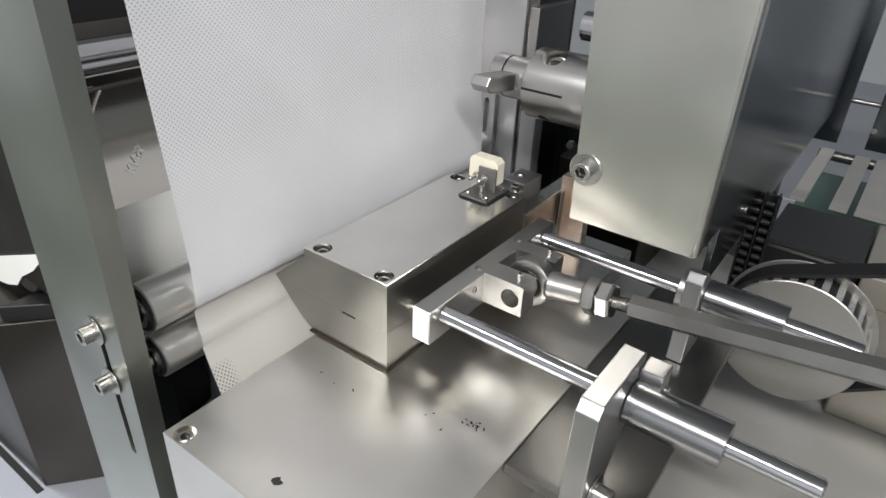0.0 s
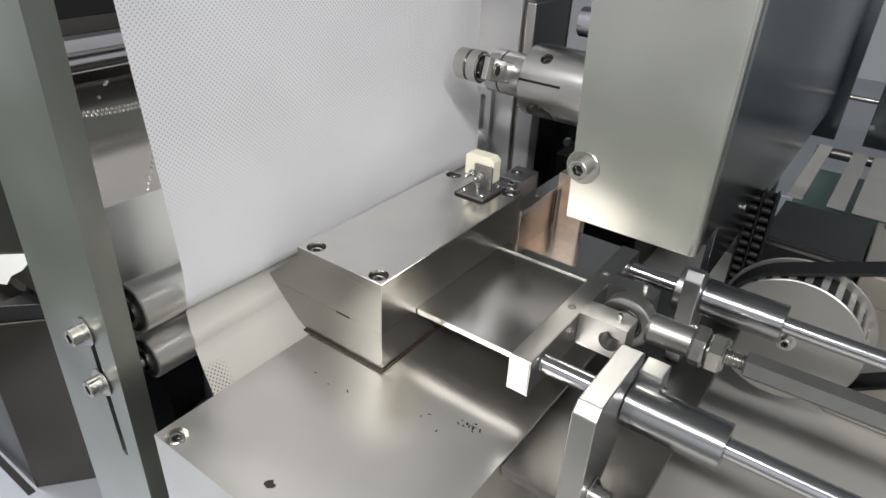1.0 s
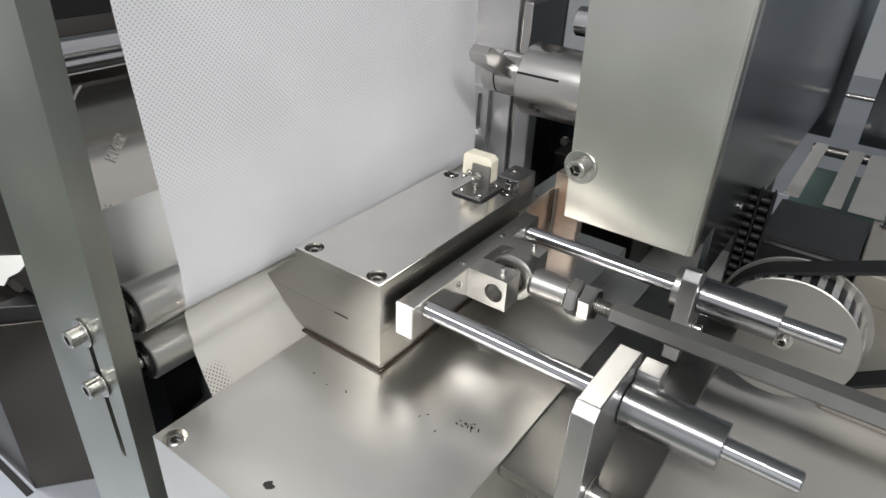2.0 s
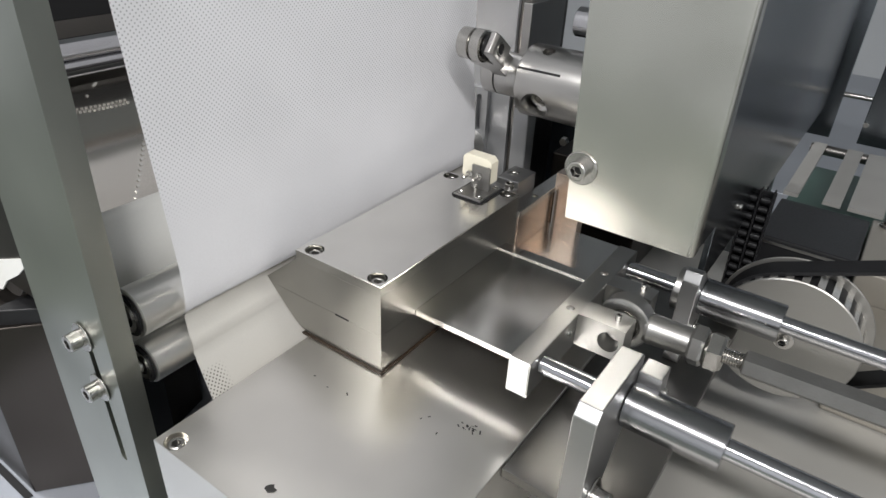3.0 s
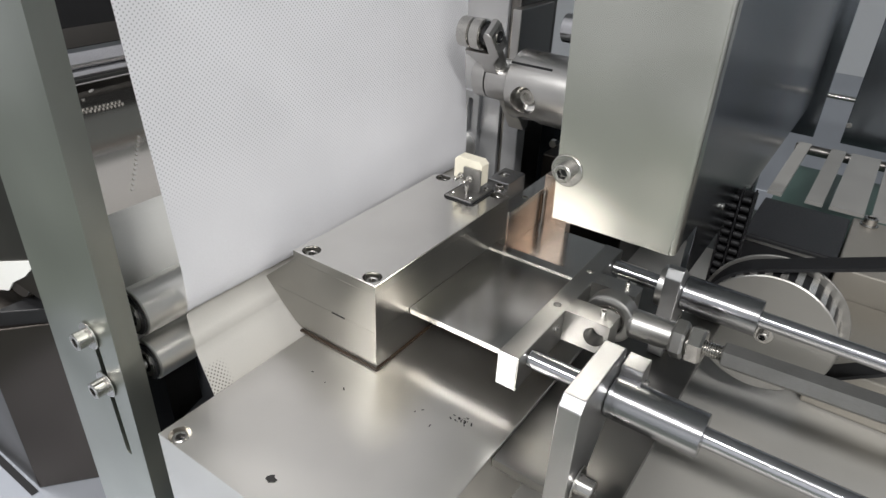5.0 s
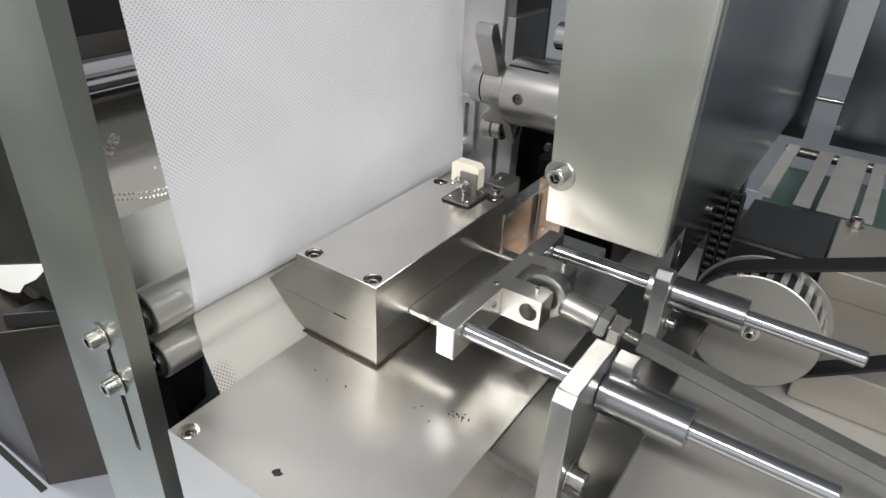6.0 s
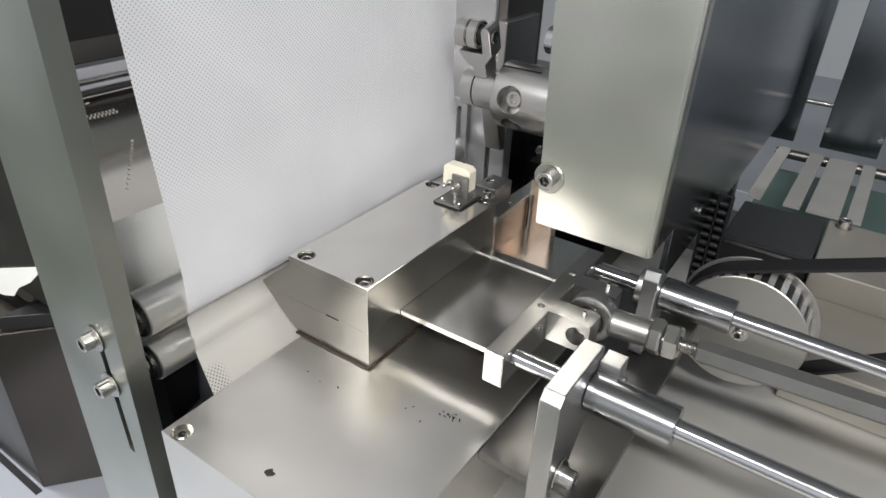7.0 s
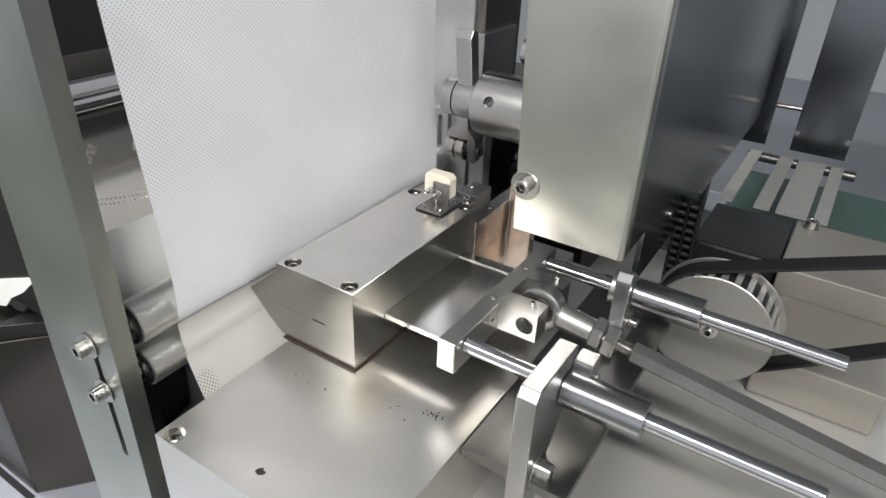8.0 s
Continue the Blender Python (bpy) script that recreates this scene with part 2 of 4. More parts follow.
def lathe(bm, p0, p1, profile, seg=40):
    """Turned body on the axis p0 to p1. profile: (distance along from p0, radius) in order; corners stay sharp."""
    m, _ = frame_of(p0, p1)
    rings = []
    for h, r in profile:
        rings.append([bm.verts.new(m @ Vector((r * math.cos(2 * math.pi * i / seg), r * math.sin(2 * math.pi * i / seg), h))) for i in range(seg)])
    for a, b in zip(rings, rings[1:]):
        for i in range(seg):
            f = bm.faces.new((a[i], a[(i + 1) % seg], b[(i + 1) % seg], b[i]))
            f.smooth = True
    for ring, flip in ((rings[0], True), (rings[-1], False)):
        bm.faces.new(ring[::-1] if flip else ring)
    for ring in rings:
        for i in range(seg):
            e = bm.edges.get((ring[i], ring[(i + 1) % seg]))
            if e:
                e.smooth = False
    return bm


def cyl(bm, p0, p1, r, seg=36, chamfer=0.0006):
    _, n = frame_of(p0, p1)
    c = min(chamfer, r * 0.4, n * 0.4)
    return lathe(bm, p0, p1, [(0, r - c), (c, r), (n - c, r), (n, r - c)], seg)


def tube(bm, p0, p1, r, ri, seg=40):
    _, n = frame_of(p0, p1)
    m, _ = frame_of(p0, p1)
    prof = [(0, ri), (0, r - 0.0006), (0.0006, r), (n - 0.0006, r), (n, r - 0.0006), (n, ri), (0, ri)]
    rings = [[bm.verts.new(m @ Vector((q * math.cos(2 * math.pi * i / seg), q * math.sin(2 * math.pi * i / seg), h))) for i in range(seg)] for h, q in prof[:-1]]
    rings.append(rings[0])
    for a, b in zip(rings, rings[1:]):
        for i in range(seg):
            f = bm.faces.new((a[i], a[(i + 1) % seg], b[(i + 1) % seg], b[i]))
            f.smooth = abs((a[i].co - a[(i + seg // 2) % seg].co).length - (b[i].co - b[(i + seg // 2) % seg].co).length) < 1e-5
    for ring in rings[:-1]:
        for i in range(seg):
            bm.edges.get((ring[i], ring[(i + 1) % seg])).smooth = False
    return bm


def turned_ring(bm, p0, p1, profile, seg=40):
    """A ring turned on the axis p0 to p1 from a closed outline of (distance along, radius)."""
    m, _ = frame_of(p0, p1)
    rings = [[bm.verts.new(m @ Vector((q * math.cos(2 * math.pi * i / seg), q * math.sin(2 * math.pi * i / seg), h))) for i in range(seg)] for h, q in profile]
    for a, b in zip(rings, rings[1:] + rings[:1]):
        for i in range(seg):
            bm.faces.new((a[i], a[(i + 1) % seg], b[(i + 1) % seg], b[i])).smooth = True
    bm.normal_update()
    for e in bm.edges:
        e.smooth = e.calc_face_angle(0) < 0.45
    return bm


def prism(bm, profile, axis, a, b, bevel=0.0005):
    """A closed outline extruded along an axis from a to b. Outline: (x, z) for axis y, (x, y) for z, (y, z) for x."""
    def at(p, q, c):
        return {"y": (p, c, q), "z": (p, q, c), "x": (c, p, q)}[axis]
    lo = [bm.verts.new(at(p, q, a)) for p, q in profile]
    hi = [bm.verts.new(at(p, q, b)) for p, q in profile]
    n = len(profile)
    faces = [bm.faces.new(lo), bm.faces.new(hi[::-1])]
    for i in range(n):
        faces.append(bm.faces.new((lo[i], hi[i], hi[(i + 1) % n], lo[(i + 1) % n])))
    bmesh.ops.recalc_face_normals(bm, faces=faces)
    if bevel:
        es = list({e for f in faces for e in f.edges})
        bmesh.ops.bevel(bm, geom=es, offset=bevel, segments=2, profile=0.5, affect="EDGES")
    return bm


def drilled(bm, lo, hi, holes, seg=28):
    """A box whose top has round holes (x, y, radius, depth) sunk into it."""
    x0, y0, z0 = lo
    x1, y1, z1 = hi
    c = 0.0006
    top = [bm.verts.new(p) for p in ((x0 + c, y0 + c, z1), (x1 - c, y0 + c, z1), (x1 - c, y1 - c, z1), (x0 + c, y1 - c, z1))]
    up = [bm.verts.new(p) for p in ((x0, y0, z1 - c), (x1, y0, z1 - c), (x1, y1, z1 - c), (x0, y1, z1 - c))]
    bot = [bm.verts.new(p) for p in ((x0, y0, z0), (x1, y0, z0), (x1, y1, z0), (x0, y1, z0))]
    edges = []
    for i in range(4):
        j = (i + 1) % 4
        edges.append(bm.edges.new((top[i], top[j])))
        bm.faces.new((up[i], up[j], top[j], top[i]))
        bm.faces.new((bot[i], bot[j], up[j], up[i]))
    bm.faces.new(bot[::-1])
    for x, y, r, d in holes:
        ring = [bm.verts.new((x + r * math.cos(2 * math.pi * i / seg), y + r * math.sin(2 * math.pi * i / seg), z1)) for i in range(seg)]
        low = [bm.verts.new((v.co.x, v.co.y, z1 - d)) for v in ring]
        for i in range(seg):
            j = (i + 1) % seg
            edges.append(bm.edges.new((ring[i], ring[j])))
            f = bm.faces.new((ring[i], ring[j], low[j], low[i]))
            f.smooth = True
            bm.edges.get((ring[i], ring[j])).smooth = False
        bm.faces.new(low)
        for i in range(seg):
            bm.edges.get((low[i], low[(i + 1) % seg])).smooth = False
    bmesh.ops.triangle_fill(bm, use_beauty=True, edges=edges, normal=(0, 0, 1))
    bmesh.ops.recalc_face_normals(bm, faces=bm.faces)
    return bm


def slotted(bm, xs, zs, cx, span, w, y0, y1, n=12):
    """An upright plate facing y with one straight slot through it."""
    slot = [(cx + w * math.cos(math.pi * i / n), span[1] + w * math.sin(math.pi * i / n)) for i in range(n + 1)]
    slot += [(cx + w * math.cos(math.pi + math.pi * i / n), span[0] + w * math.sin(math.pi + math.pi * i / n)) for i in range(n + 1)]
    rect = [(xs[1], zs[0]), (xs[1], zs[1]), (xs[0], zs[1]), (xs[0], zs[0])]
    for y in (y0, y1):
        edges = []
        for loop in (rect, slot):
            vs = [bm.verts.new((x, y, z)) for x, z in loop]
            edges += [bm.edges.new((vs[i], vs[(i + 1) % len(vs)])) for i in range(len(vs))]
        bmesh.ops.triangle_fill(bm, use_beauty=True, edges=edges, normal=(0, 1, 0))
    for loop in (rect, slot):
        m = len(loop)
        for i in range(m):
            (p, q), (u, v) = loop[i], loop[(i + 1) % m]
            bm.faces.new([bm.verts.new(c) for c in ((p, y0, q), (u, y0, v), (u, y1, v), (p, y1, q))])
    bmesh.ops.remove_doubles(bm, verts=bm.verts, dist=1e-6)
    return bm


def screw_head(bm, m, r=0.0062, h=0.007, key=0.0033, depth=0.004, seg=24):
    """A socket head: knurled drum with a hexagon sunk into its top; it stands on the pose's xy plane."""
    def ring(fn, z):
        return [bm.verts.new(m @ Vector((fn(2 * math.pi * i / seg) * math.cos(2 * math.pi * i / seg), fn(2 * math.pi * i / seg) * math.sin(2 * math.pi * i / seg), z))) for i in range(seg)]
    def hexa(a):
        return key / math.cos((a % (math.pi / 3)) - math.pi / 6)
    rings = [ring(lambda a: r, 0), ring(lambda a: r, h - 0.0008), ring(lambda a: r - 0.0008, h), ring(lambda a: hexa(a) + 0.0003, h), ring(hexa, h - 0.0004), ring(hexa, h - depth)]
    for a, b in zip(rings, rings[1:]):
        for i in range(seg):
            bm.faces.new((a[i], a[(i + 1) % seg], b[(i + 1) % seg], b[i]))
    bm.faces.new(rings[-1])
    bm.faces.new(rings[0][::-1])
    return bm


def hexagon(bm, p0, p1, r, turn=0.0):
    m, n = frame_of(p0, p1)
    c = r * 0.12
    rings = []
    for h, q in ((0, r - c), (c, r), (n - c, r), (n, r - c)):
        rings.append([bm.verts.new(m @ Vector((q * math.cos(math.pi / 3 * i + turn), q * math.sin(math.pi / 3 * i + turn), h))) for i in range(6)])
    for a, b in zip(rings, rings[1:]):
        for i in range(6):
            bm.faces.new((a[i], a[(i + 1) % 6], b[(i + 1) % 6], b[i]))
    bm.faces.new(rings[0][::-1])
    bm.faces.new(rings[-1])
    return bm


def bored(bm, holes):
    """A turned body on the x axis with round seats (angle, x, radius, floor's distance from the axis) sunk into its side."""
    made = []
    for mesh_bm in (bm, B()):
        if made:
            for a, x, r, floor in holes:
                u = Vector((0, -math.sin(radians(a)), math.cos(radians(a))))
                cyl(mesh_bm, Vector((x, 0, 0)) + u * floor, Vector((x, 0, 0)) + u * 0.06, r, 32, 0.0001)
        bmesh.ops.recalc_face_normals(mesh_bm, faces=mesh_bm.faces)
        me = bpy.data.meshes.new("blank")
        mesh_bm.to_mesh(me)
        mesh_bm.free()
        ob = bpy.data.objects.new("blank", me)
        scene.collection.objects.link(ob)
        made.append(ob)
    cut = made[0].modifiers.new("bores", "BOOLEAN")
    cut.operation, cut.object, cut.solver = "DIFFERENCE", made[1], "EXACT"
    out = B()
    out.from_mesh(bpy.data.meshes.new_from_object(made[0].evaluated_get(bpy.context.evaluated_depsgraph_get())))
    for ob in made:
        bpy.data.objects.remove(ob)
    for e in out.edges:
        e.smooth = len(e.link_faces) == 2 and e.calc_face_angle(0) < 0.5
    for f in out.faces:
        f.smooth = True
    return out


def mesh_of(name, bm, mat):
    bmesh.ops.recalc_face_normals(bm, faces=bm.faces)
    me = bpy.data.meshes.new(name)
    bm.to_mesh(me)
    bm.free()
    me.materials.append(mat)
    return me


def part(name, bm, mat, parent=None, label=""):
    ob = new(name, mesh_of(name, bm, mat))
    if parent is not None:
        ob.parent = parent
    return tagged(ob, label)


def thing(name, label, category, at=(0, 0, 0), group="", kind=""):
    ob = new(name)
    ob.empty_display_size = 0.02
    ob.location = at
    return tagged(ob, label, category, group, kind)


B = bmesh.new


def screw(parent, m, r=0.0062, h=0.007, washer=0.0, label="", mat=SCREW):
    """A socket-head screw, with its washer where one shows, as part of a thing."""
    ob = part("screw", screw_head(B(), m @ Matrix.Translation((0, 0, 0.0016 if washer else 0)), r, h, r * 0.54, h * 0.75), mat, parent, label)
    # black disc paints the shade at the bottom of the socket
    part("socket_shade", cyl(B(), m @ Vector((0, 0, h * 0.26 + (0.0016 if washer else 0))), m @ Vector((0, 0, h * 0.30 + (0.0016 if washer else 0))), r * 0.5, 12), BLACK_PAINT, ob)
    if washer:
        part("washer", tube(B(), m.translation, m @ Vector((0, 0, 0.0016)), washer, r * 0.5, 30), SCREW, ob)
    return ob


def faces_x(x, y, z):
    return pose(x, y, z, 0, 90, 0)


def faces_front(x, y, z):
    return pose(x, y, z, 90, 0, 0)


# ---- setting ----
def room():
    for name, lo, hi, mat, label in (
            ("floor", (-4.5, -4.5, -1.05), (4.5, 4.5, -1.0), ROOM_FLOOR, "green painted workshop floor"),
            ("ceiling", (-4.5, -4.5, 2.6), (4.5, 4.5, 2.65), CEILING_WHITE, "white workshop ceiling"),
            ("wall_north", (-4.5, 4.5, -1.0), (4.5, 4.6, 2.6), ROOM_WALL, "pale grey workshop wall"),
            ("wall_south", (-4.5, -4.6, -1.0), (4.5, -4.5, 2.6), ROOM_WALL, "pale grey workshop wall"),
            ("wall_west", (-4.6, -4.5, -1.0), (-4.5, 4.5, 2.6), ROOM_WALL, "pale grey workshop wall"),
            ("wall_east", (4.5, -4.5, -1.0), (4.6, 4.5, 2.6), ROOM_WALL, "pale grey workshop wall")):
        tagged(part(name, box(B(), lo, hi, 0), mat), label, name.split("_")[0], kind="structure")


def decks():
    tagged(part("lower_deck", box(B(), (-0.60, -0.34, -0.33), (-0.082, 0.90, -0.30), 0.001), BLUE_DECK),
           "pale blue-grey machine deck under the rollers", "deck", kind="structure")
    tagged(part("deck_groove", box(B(), (-0.60, -0.178, -0.2996), (-0.318, -0.171, -0.2988), 0), RUBBER),
           "black rubber seam along the machine deck", "seam", kind="structure")
    tagged(part("machine_table", box(B(), (-0.08, -0.151, -0.23), (0.66, 0.60, -0.17), 0.002), DECK),
           "satin steel machine table below the slide", "table", kind="structure")
    tagged(part("machine_cabinet", box(B(), (-0.58, -0.30, -0.999), (-0.084, 0.86, -0.331), 0.004), BLUE_DECK),
           "pale sheet metal machine cabinet carrying the deck", "cabinet", kind="structure")
    tagged(part("table_cabinet", box(B(), (-0.080, -0.13, -0.999), (0.63, 0.58, -0.231), 0.004), BLUE_DECK),
           "pale sheet metal cabinet carrying the machine table", "cabinet", kind="structure")
    tagged(part("conveyor_cabinet", box(B(), (0.170, 0.605, -0.999), (0.52, 0.92, -0.201), 0.004), BLUE_DECK),
           "pale sheet metal cabinet carrying the conveyor tray", "cabinet", kind="structure")


def base_block():
    t = thing("base_block", "thick ground steel base block with a scratched top", "base block")
    part("body", drilled(B(), (-0.080, -0.150, -0.1698), (0.1255, 0.30, -0.0825), [(-0.0665, -0.1415, 0.0083, 0.0085)]), PLATE_STEEL, t)
    screw(t, pose(-0.0665, -0.1415, -0.090, 0, 0, 20), 0.0057, 0.0060, mat=SHADED_CAP)
    part("side_ledge", box(B(), (0.1258, -0.0215, -0.0925), (0.215, 0.30, -0.0840), 0.0006), LEDGE, t, "dark side ledge plate")
    s = B()
    pts = [(0.0, 0.0), (0.004, -0.001), (0.007, 0.0015), (0.0075, 0.004), (0.0045, 0.0042), (0.003, 0.006), (0.001, 0.0045), (-0.0005, 0.002)]
    prism(s, [(0.0125 + x, -0.1315 + y) for x, y in pts], "z", -0.0824, -0.0820, 0)
    part("stain", s, SPOT, t, "small black glue spot")
    rnd = random.Random(7)
    s = B()
    for cx, cy, n, w in ((0.0900, -0.006, 20, 0.008), (0.055, -0.020, 3, 0.02), (-0.03, -0.04, 3, 0.02)):
        for _ in range(n):
            m = pose(cx + rnd.gauss(0, w * 0.6), cy + rnd.gauss(0, w * 0.45), -0.0825, 0, 0, rnd.uniform(0, 180))
            k = rnd.uniform(0.0003, 0.0011)
            box(s, (-k * rnd.uniform(1, 2.4), -k * 0.5, 0.00005), (k, k * 0.5, 0.00025), 0, m)
    tagged(part("glue_specks", s, SPOT, t), kind="stuff")


def die_block():
    t = thing("die_block", "polished steel die block with four counterbored screws", "die block")
    end = 0.206
    for name, y0, y1, z in (("front_upper_body", 0.0, 0.0430, -0.0456), ("upper_body", 0.0430, 0.1895, -0.0443), ("rear_upper_body", 0.1895, end, -0.0456)):
        part(name, prism(B(), [(0.0, z), (0.0, -0.0088), (-0.0890, -0.0088), (-0.0945, -0.0135), (-0.1275, -0.0410), (-0.1275 + (-z - 0.041) * 0.85, z)], "y", y0, y1, 0), SHADED_BODY_STEEL, t)
    holes = [(x, y, 0.0079, 0.0082) for x in (-0.0765, -0.0105) for y in (0.009, end - 0.0055)]
    top = part("top_plate", drilled(B(), (-0.0890, 0.0, -0.0087), (0.0, end, 0.0), holes), GROUND_STEEL, t)
    # the plate's outer sides take the body's darker steel, their shade in its colour
    top.data.materials.append(SHADED_BODY_STEEL)
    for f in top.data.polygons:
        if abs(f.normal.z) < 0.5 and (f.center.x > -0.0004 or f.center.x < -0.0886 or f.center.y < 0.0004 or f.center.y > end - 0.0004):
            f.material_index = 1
    for x, y, _, _ in holes:
        screw(t, pose(x, y, -0.0081, 0, 0, 17), 0.0053, 0.0052, mat=SHADED_CAP)
        # black ring paints the shade round the sunk head
        part("seat_shade", tube(B(), (x, y, -0.0082), (x, y, -0.0079), 0.0078, 0.0054, 28), BLACK_PAINT, t)
    for name, y0, y1, z in (("front_lower_body", 0.0, 0.0430, -0.0458), ("lower_body", 0.0430, 0.1895, -0.0506), ("rear_lower_body", 0.1895, end, -0.0458)):
        part(name, prism(B(), [(0.0, -0.0822), (0.0, z), (-0.1275 + (-z - 0.041) * 0.85, z), (-0.1080, -0.0620), (-0.0960, -0.0735), (-0.0840, -0.0815), (-0.0840, -0.0822)], "y", y0, y1, 0), SHADED_BODY_STEEL, t)
    part("slit", box(B(), (-0.0480, -0.0003, -0.0464), (-0.0335, 0.002, -0.0450), 0), BLACK_PAINT, t, "short black slit")
    part("gasket", box(B(), (-0.0865, -0.0026, -0.0824), (0.0022, end, -0.0806), 0.0004), OIL, t, "thin dark brown oil line")


def sensor():
    t = thing("limit_sensor", "ivory plastic sensor block on a small steel foot", "sensor")
    part("seal", prism(B(), [(-0.0515, 0.1660), (-0.0475, 0.1630), (-0.0210, 0.1630), (-0.0170, 0.1660), (-0.0170, 0.2055), (-0.0515, 0.2055)], "z", 0.0002, 0.0012, 0), RUBBER, t, "thin black rubber seal")
    seats = [(x, y) for x in (-0.0445, -0.0240) for y in (0.1705, 0.2000)]
    part("foot", drilled(B(), (-0.0495, 0.1650, 0.0012), (-0.0190, 0.2050, 0.0026), [(x, y, 0.0034, 0.0010) for x, y in seats]), ROUGH_BAR, t)
    for x, y in seats:
        screw(t, pose(x, y, 0.0017, 0, 0, 15), 0.0029, 0.0018)
    part("upright", box(B(), (-0.044, 0.1870, 0.0026), (-0.0240, 0.1895, 0.0260), 0.0004), ROUGH_BAR, t)
    b = B()
    prof = [(x - 0.004, z) for x, z in ((-0.0525, 0.0115), (-0.0525, 0.0305), (-0.0490, 0.0340), (-0.0245, 0.0340), (-0.0205, 0.0300), (-0.0205, 0.0090), (-0.0262, 0.0090), (-0.0262, 0.0200), (-0.0285, 0.0200), (-0.0285, 0.0115))]
    prism(b, prof, "y", 0.1898, 0.2030, 0.0006)
    part("plastic_body", b, IVORY, t, "ivory plastic body with a slit")
    part("slit", box(B(), (-0.0276, 0.1894, 0.0090), (-0.0262, 0.1899, 0.0262), 0), BLACK_PAINT, t, "narrow dark slit")
    for x, z in ((-0.0450, 0.0165), (-0.0345, 0.0165)):
        s = part("screw", cyl(B(), (x, 0.1730, z), (x, 0.1870, z), 0.0017, 14), SCREW, t)
        part("nut", hexagon(B(), (x, 0.1830, z), (x, 0.1868, z), 0.0036), SCREW, s)
    part("stud", cyl(B(), (-0.0345, 0.1800, 0.0018), (-0.0345, 0.1800, 0.0110), 0.0022, 16), SCREW, t)


def end_stop():
    """The small block and drilled tongue beyond the far end of the die."""
    t = thing("end_stop", "steel end block with a drilled tongue plate", "stop block")
    part("body", drilled(B(), (-0.0405, 0.2300, -0.0800), (-0.0150, 0.2660, 0.0), [(-0.0310, 0.2490, 0.0062, 0.005)]), ALUMINIUM, t)
    screw(t, pose(-0.0310, 0.2490, -0.0048, 0, 0, 25), 0.0044, 0.0042, mat=SHADED_CAP)
    part("step", box(B(), (-0.0405, 0.2068, -0.0800), (-0.0150, 0.2297, -0.0060), 0.0006), ALUMINIUM, t)
    screw(t, pose(-0.0215, 0.2235, -0.0060, 0, 0, 10), 0.0046, 0.0062, mat=SCREW)
    part("tongue", drilled(B(), (-0.0147, 0.2068, -0.0245), (0.0016, 0.3400, -0.0185), [(-0.0046, 0.2500, 0.0032, 0.004)]), GROUND_STEEL, t, "polished drilled tongue")
    part("cheek", box(B(), (-0.0070, 0.2064, -0.0822), (0.0014, 0.2810, -0.0248), 0.0006), COPPER_BLOCK, t, "copper-tinted polished cheek plate")
    part("shelf", box(B(), (0.0018, 0.1900, -0.0822), (0.0900, 0.2810, -0.0600), 0.0004), BLADE_STEEL, t, "polished shelf below the blade")
    part("corner_rod", cyl(B(), (0.0048, 0.2790, -0.0600), (0.0048, 0.2790, -0.0190), 0.0014, 14), SCREW, t)
    part("bar", box(B(), (0.0018, 0.2812, -0.0822), (0.0330, 0.2950, -0.0010), 0.0006), COPPER_BLOCK, t, "copper-tinted cross bar")


def guide(name, y, near):
    t = thing(name, "aluminium guide bracket holding a polished linear bearing", "guide bracket", group="guide brackets")
    if near:
        prof = [(-0.0275, -0.1200), (-0.0275, -0.0030), (-0.0215, 0.0040), (0.0440, 0.0040), (0.0470, 0.0010), (0.0470, -0.0300), (0.0100, -0.0840), (0.0100, -0.1200)]
        part("plate", prism(B(), prof, "x", 0.1695, 0.1850, 0.0008), ALUMINIUM, t)
        part("foot", box(B(), (0.1853, 0.0385, -0.0430), (0.2010, 0.0560, -0.0060), 0.0008), ALUMINIUM, t)
        screw(t, faces_x(0.1852, -0.0080, -0.0800), 0.0074, 0.0115, 0.0132, "screw with washer")
        screw(t, faces_x(0.2012, 0.0480, -0.0220), 0.0032, 0.0035)
    else:
        prof = [(0.1650, -0.0835), (0.1650, -0.0050), (0.1690, 0.0030), (0.1760, 0.0030), (0.2080, -0.0220), (0.2080, -0.0835)]
        part("plate", prism(B(), prof, "x", 0.1725, 0.1860, 0.0008), ALUMINIUM, t)
        screw(t, faces_x(0.1862, 0.1930, -0.0620), 0.0046, 0.0060, 0.0080, "screw with washer")
        part("flange", cyl(B(), (0.1655, y, -0.0275), (0.1723, y, -0.0275), 0.0185, 40), SHAFT_STEEL, t)
    part("bearing", tube(B(), (0.1855 if near else 0.1863, y, -0.0275), (0.2485, y, -0.0275), 0.0155, 0.0078, 48), BEARING, t, "polished bearing sleeve")


RODS = (0.0300, 0.1900)


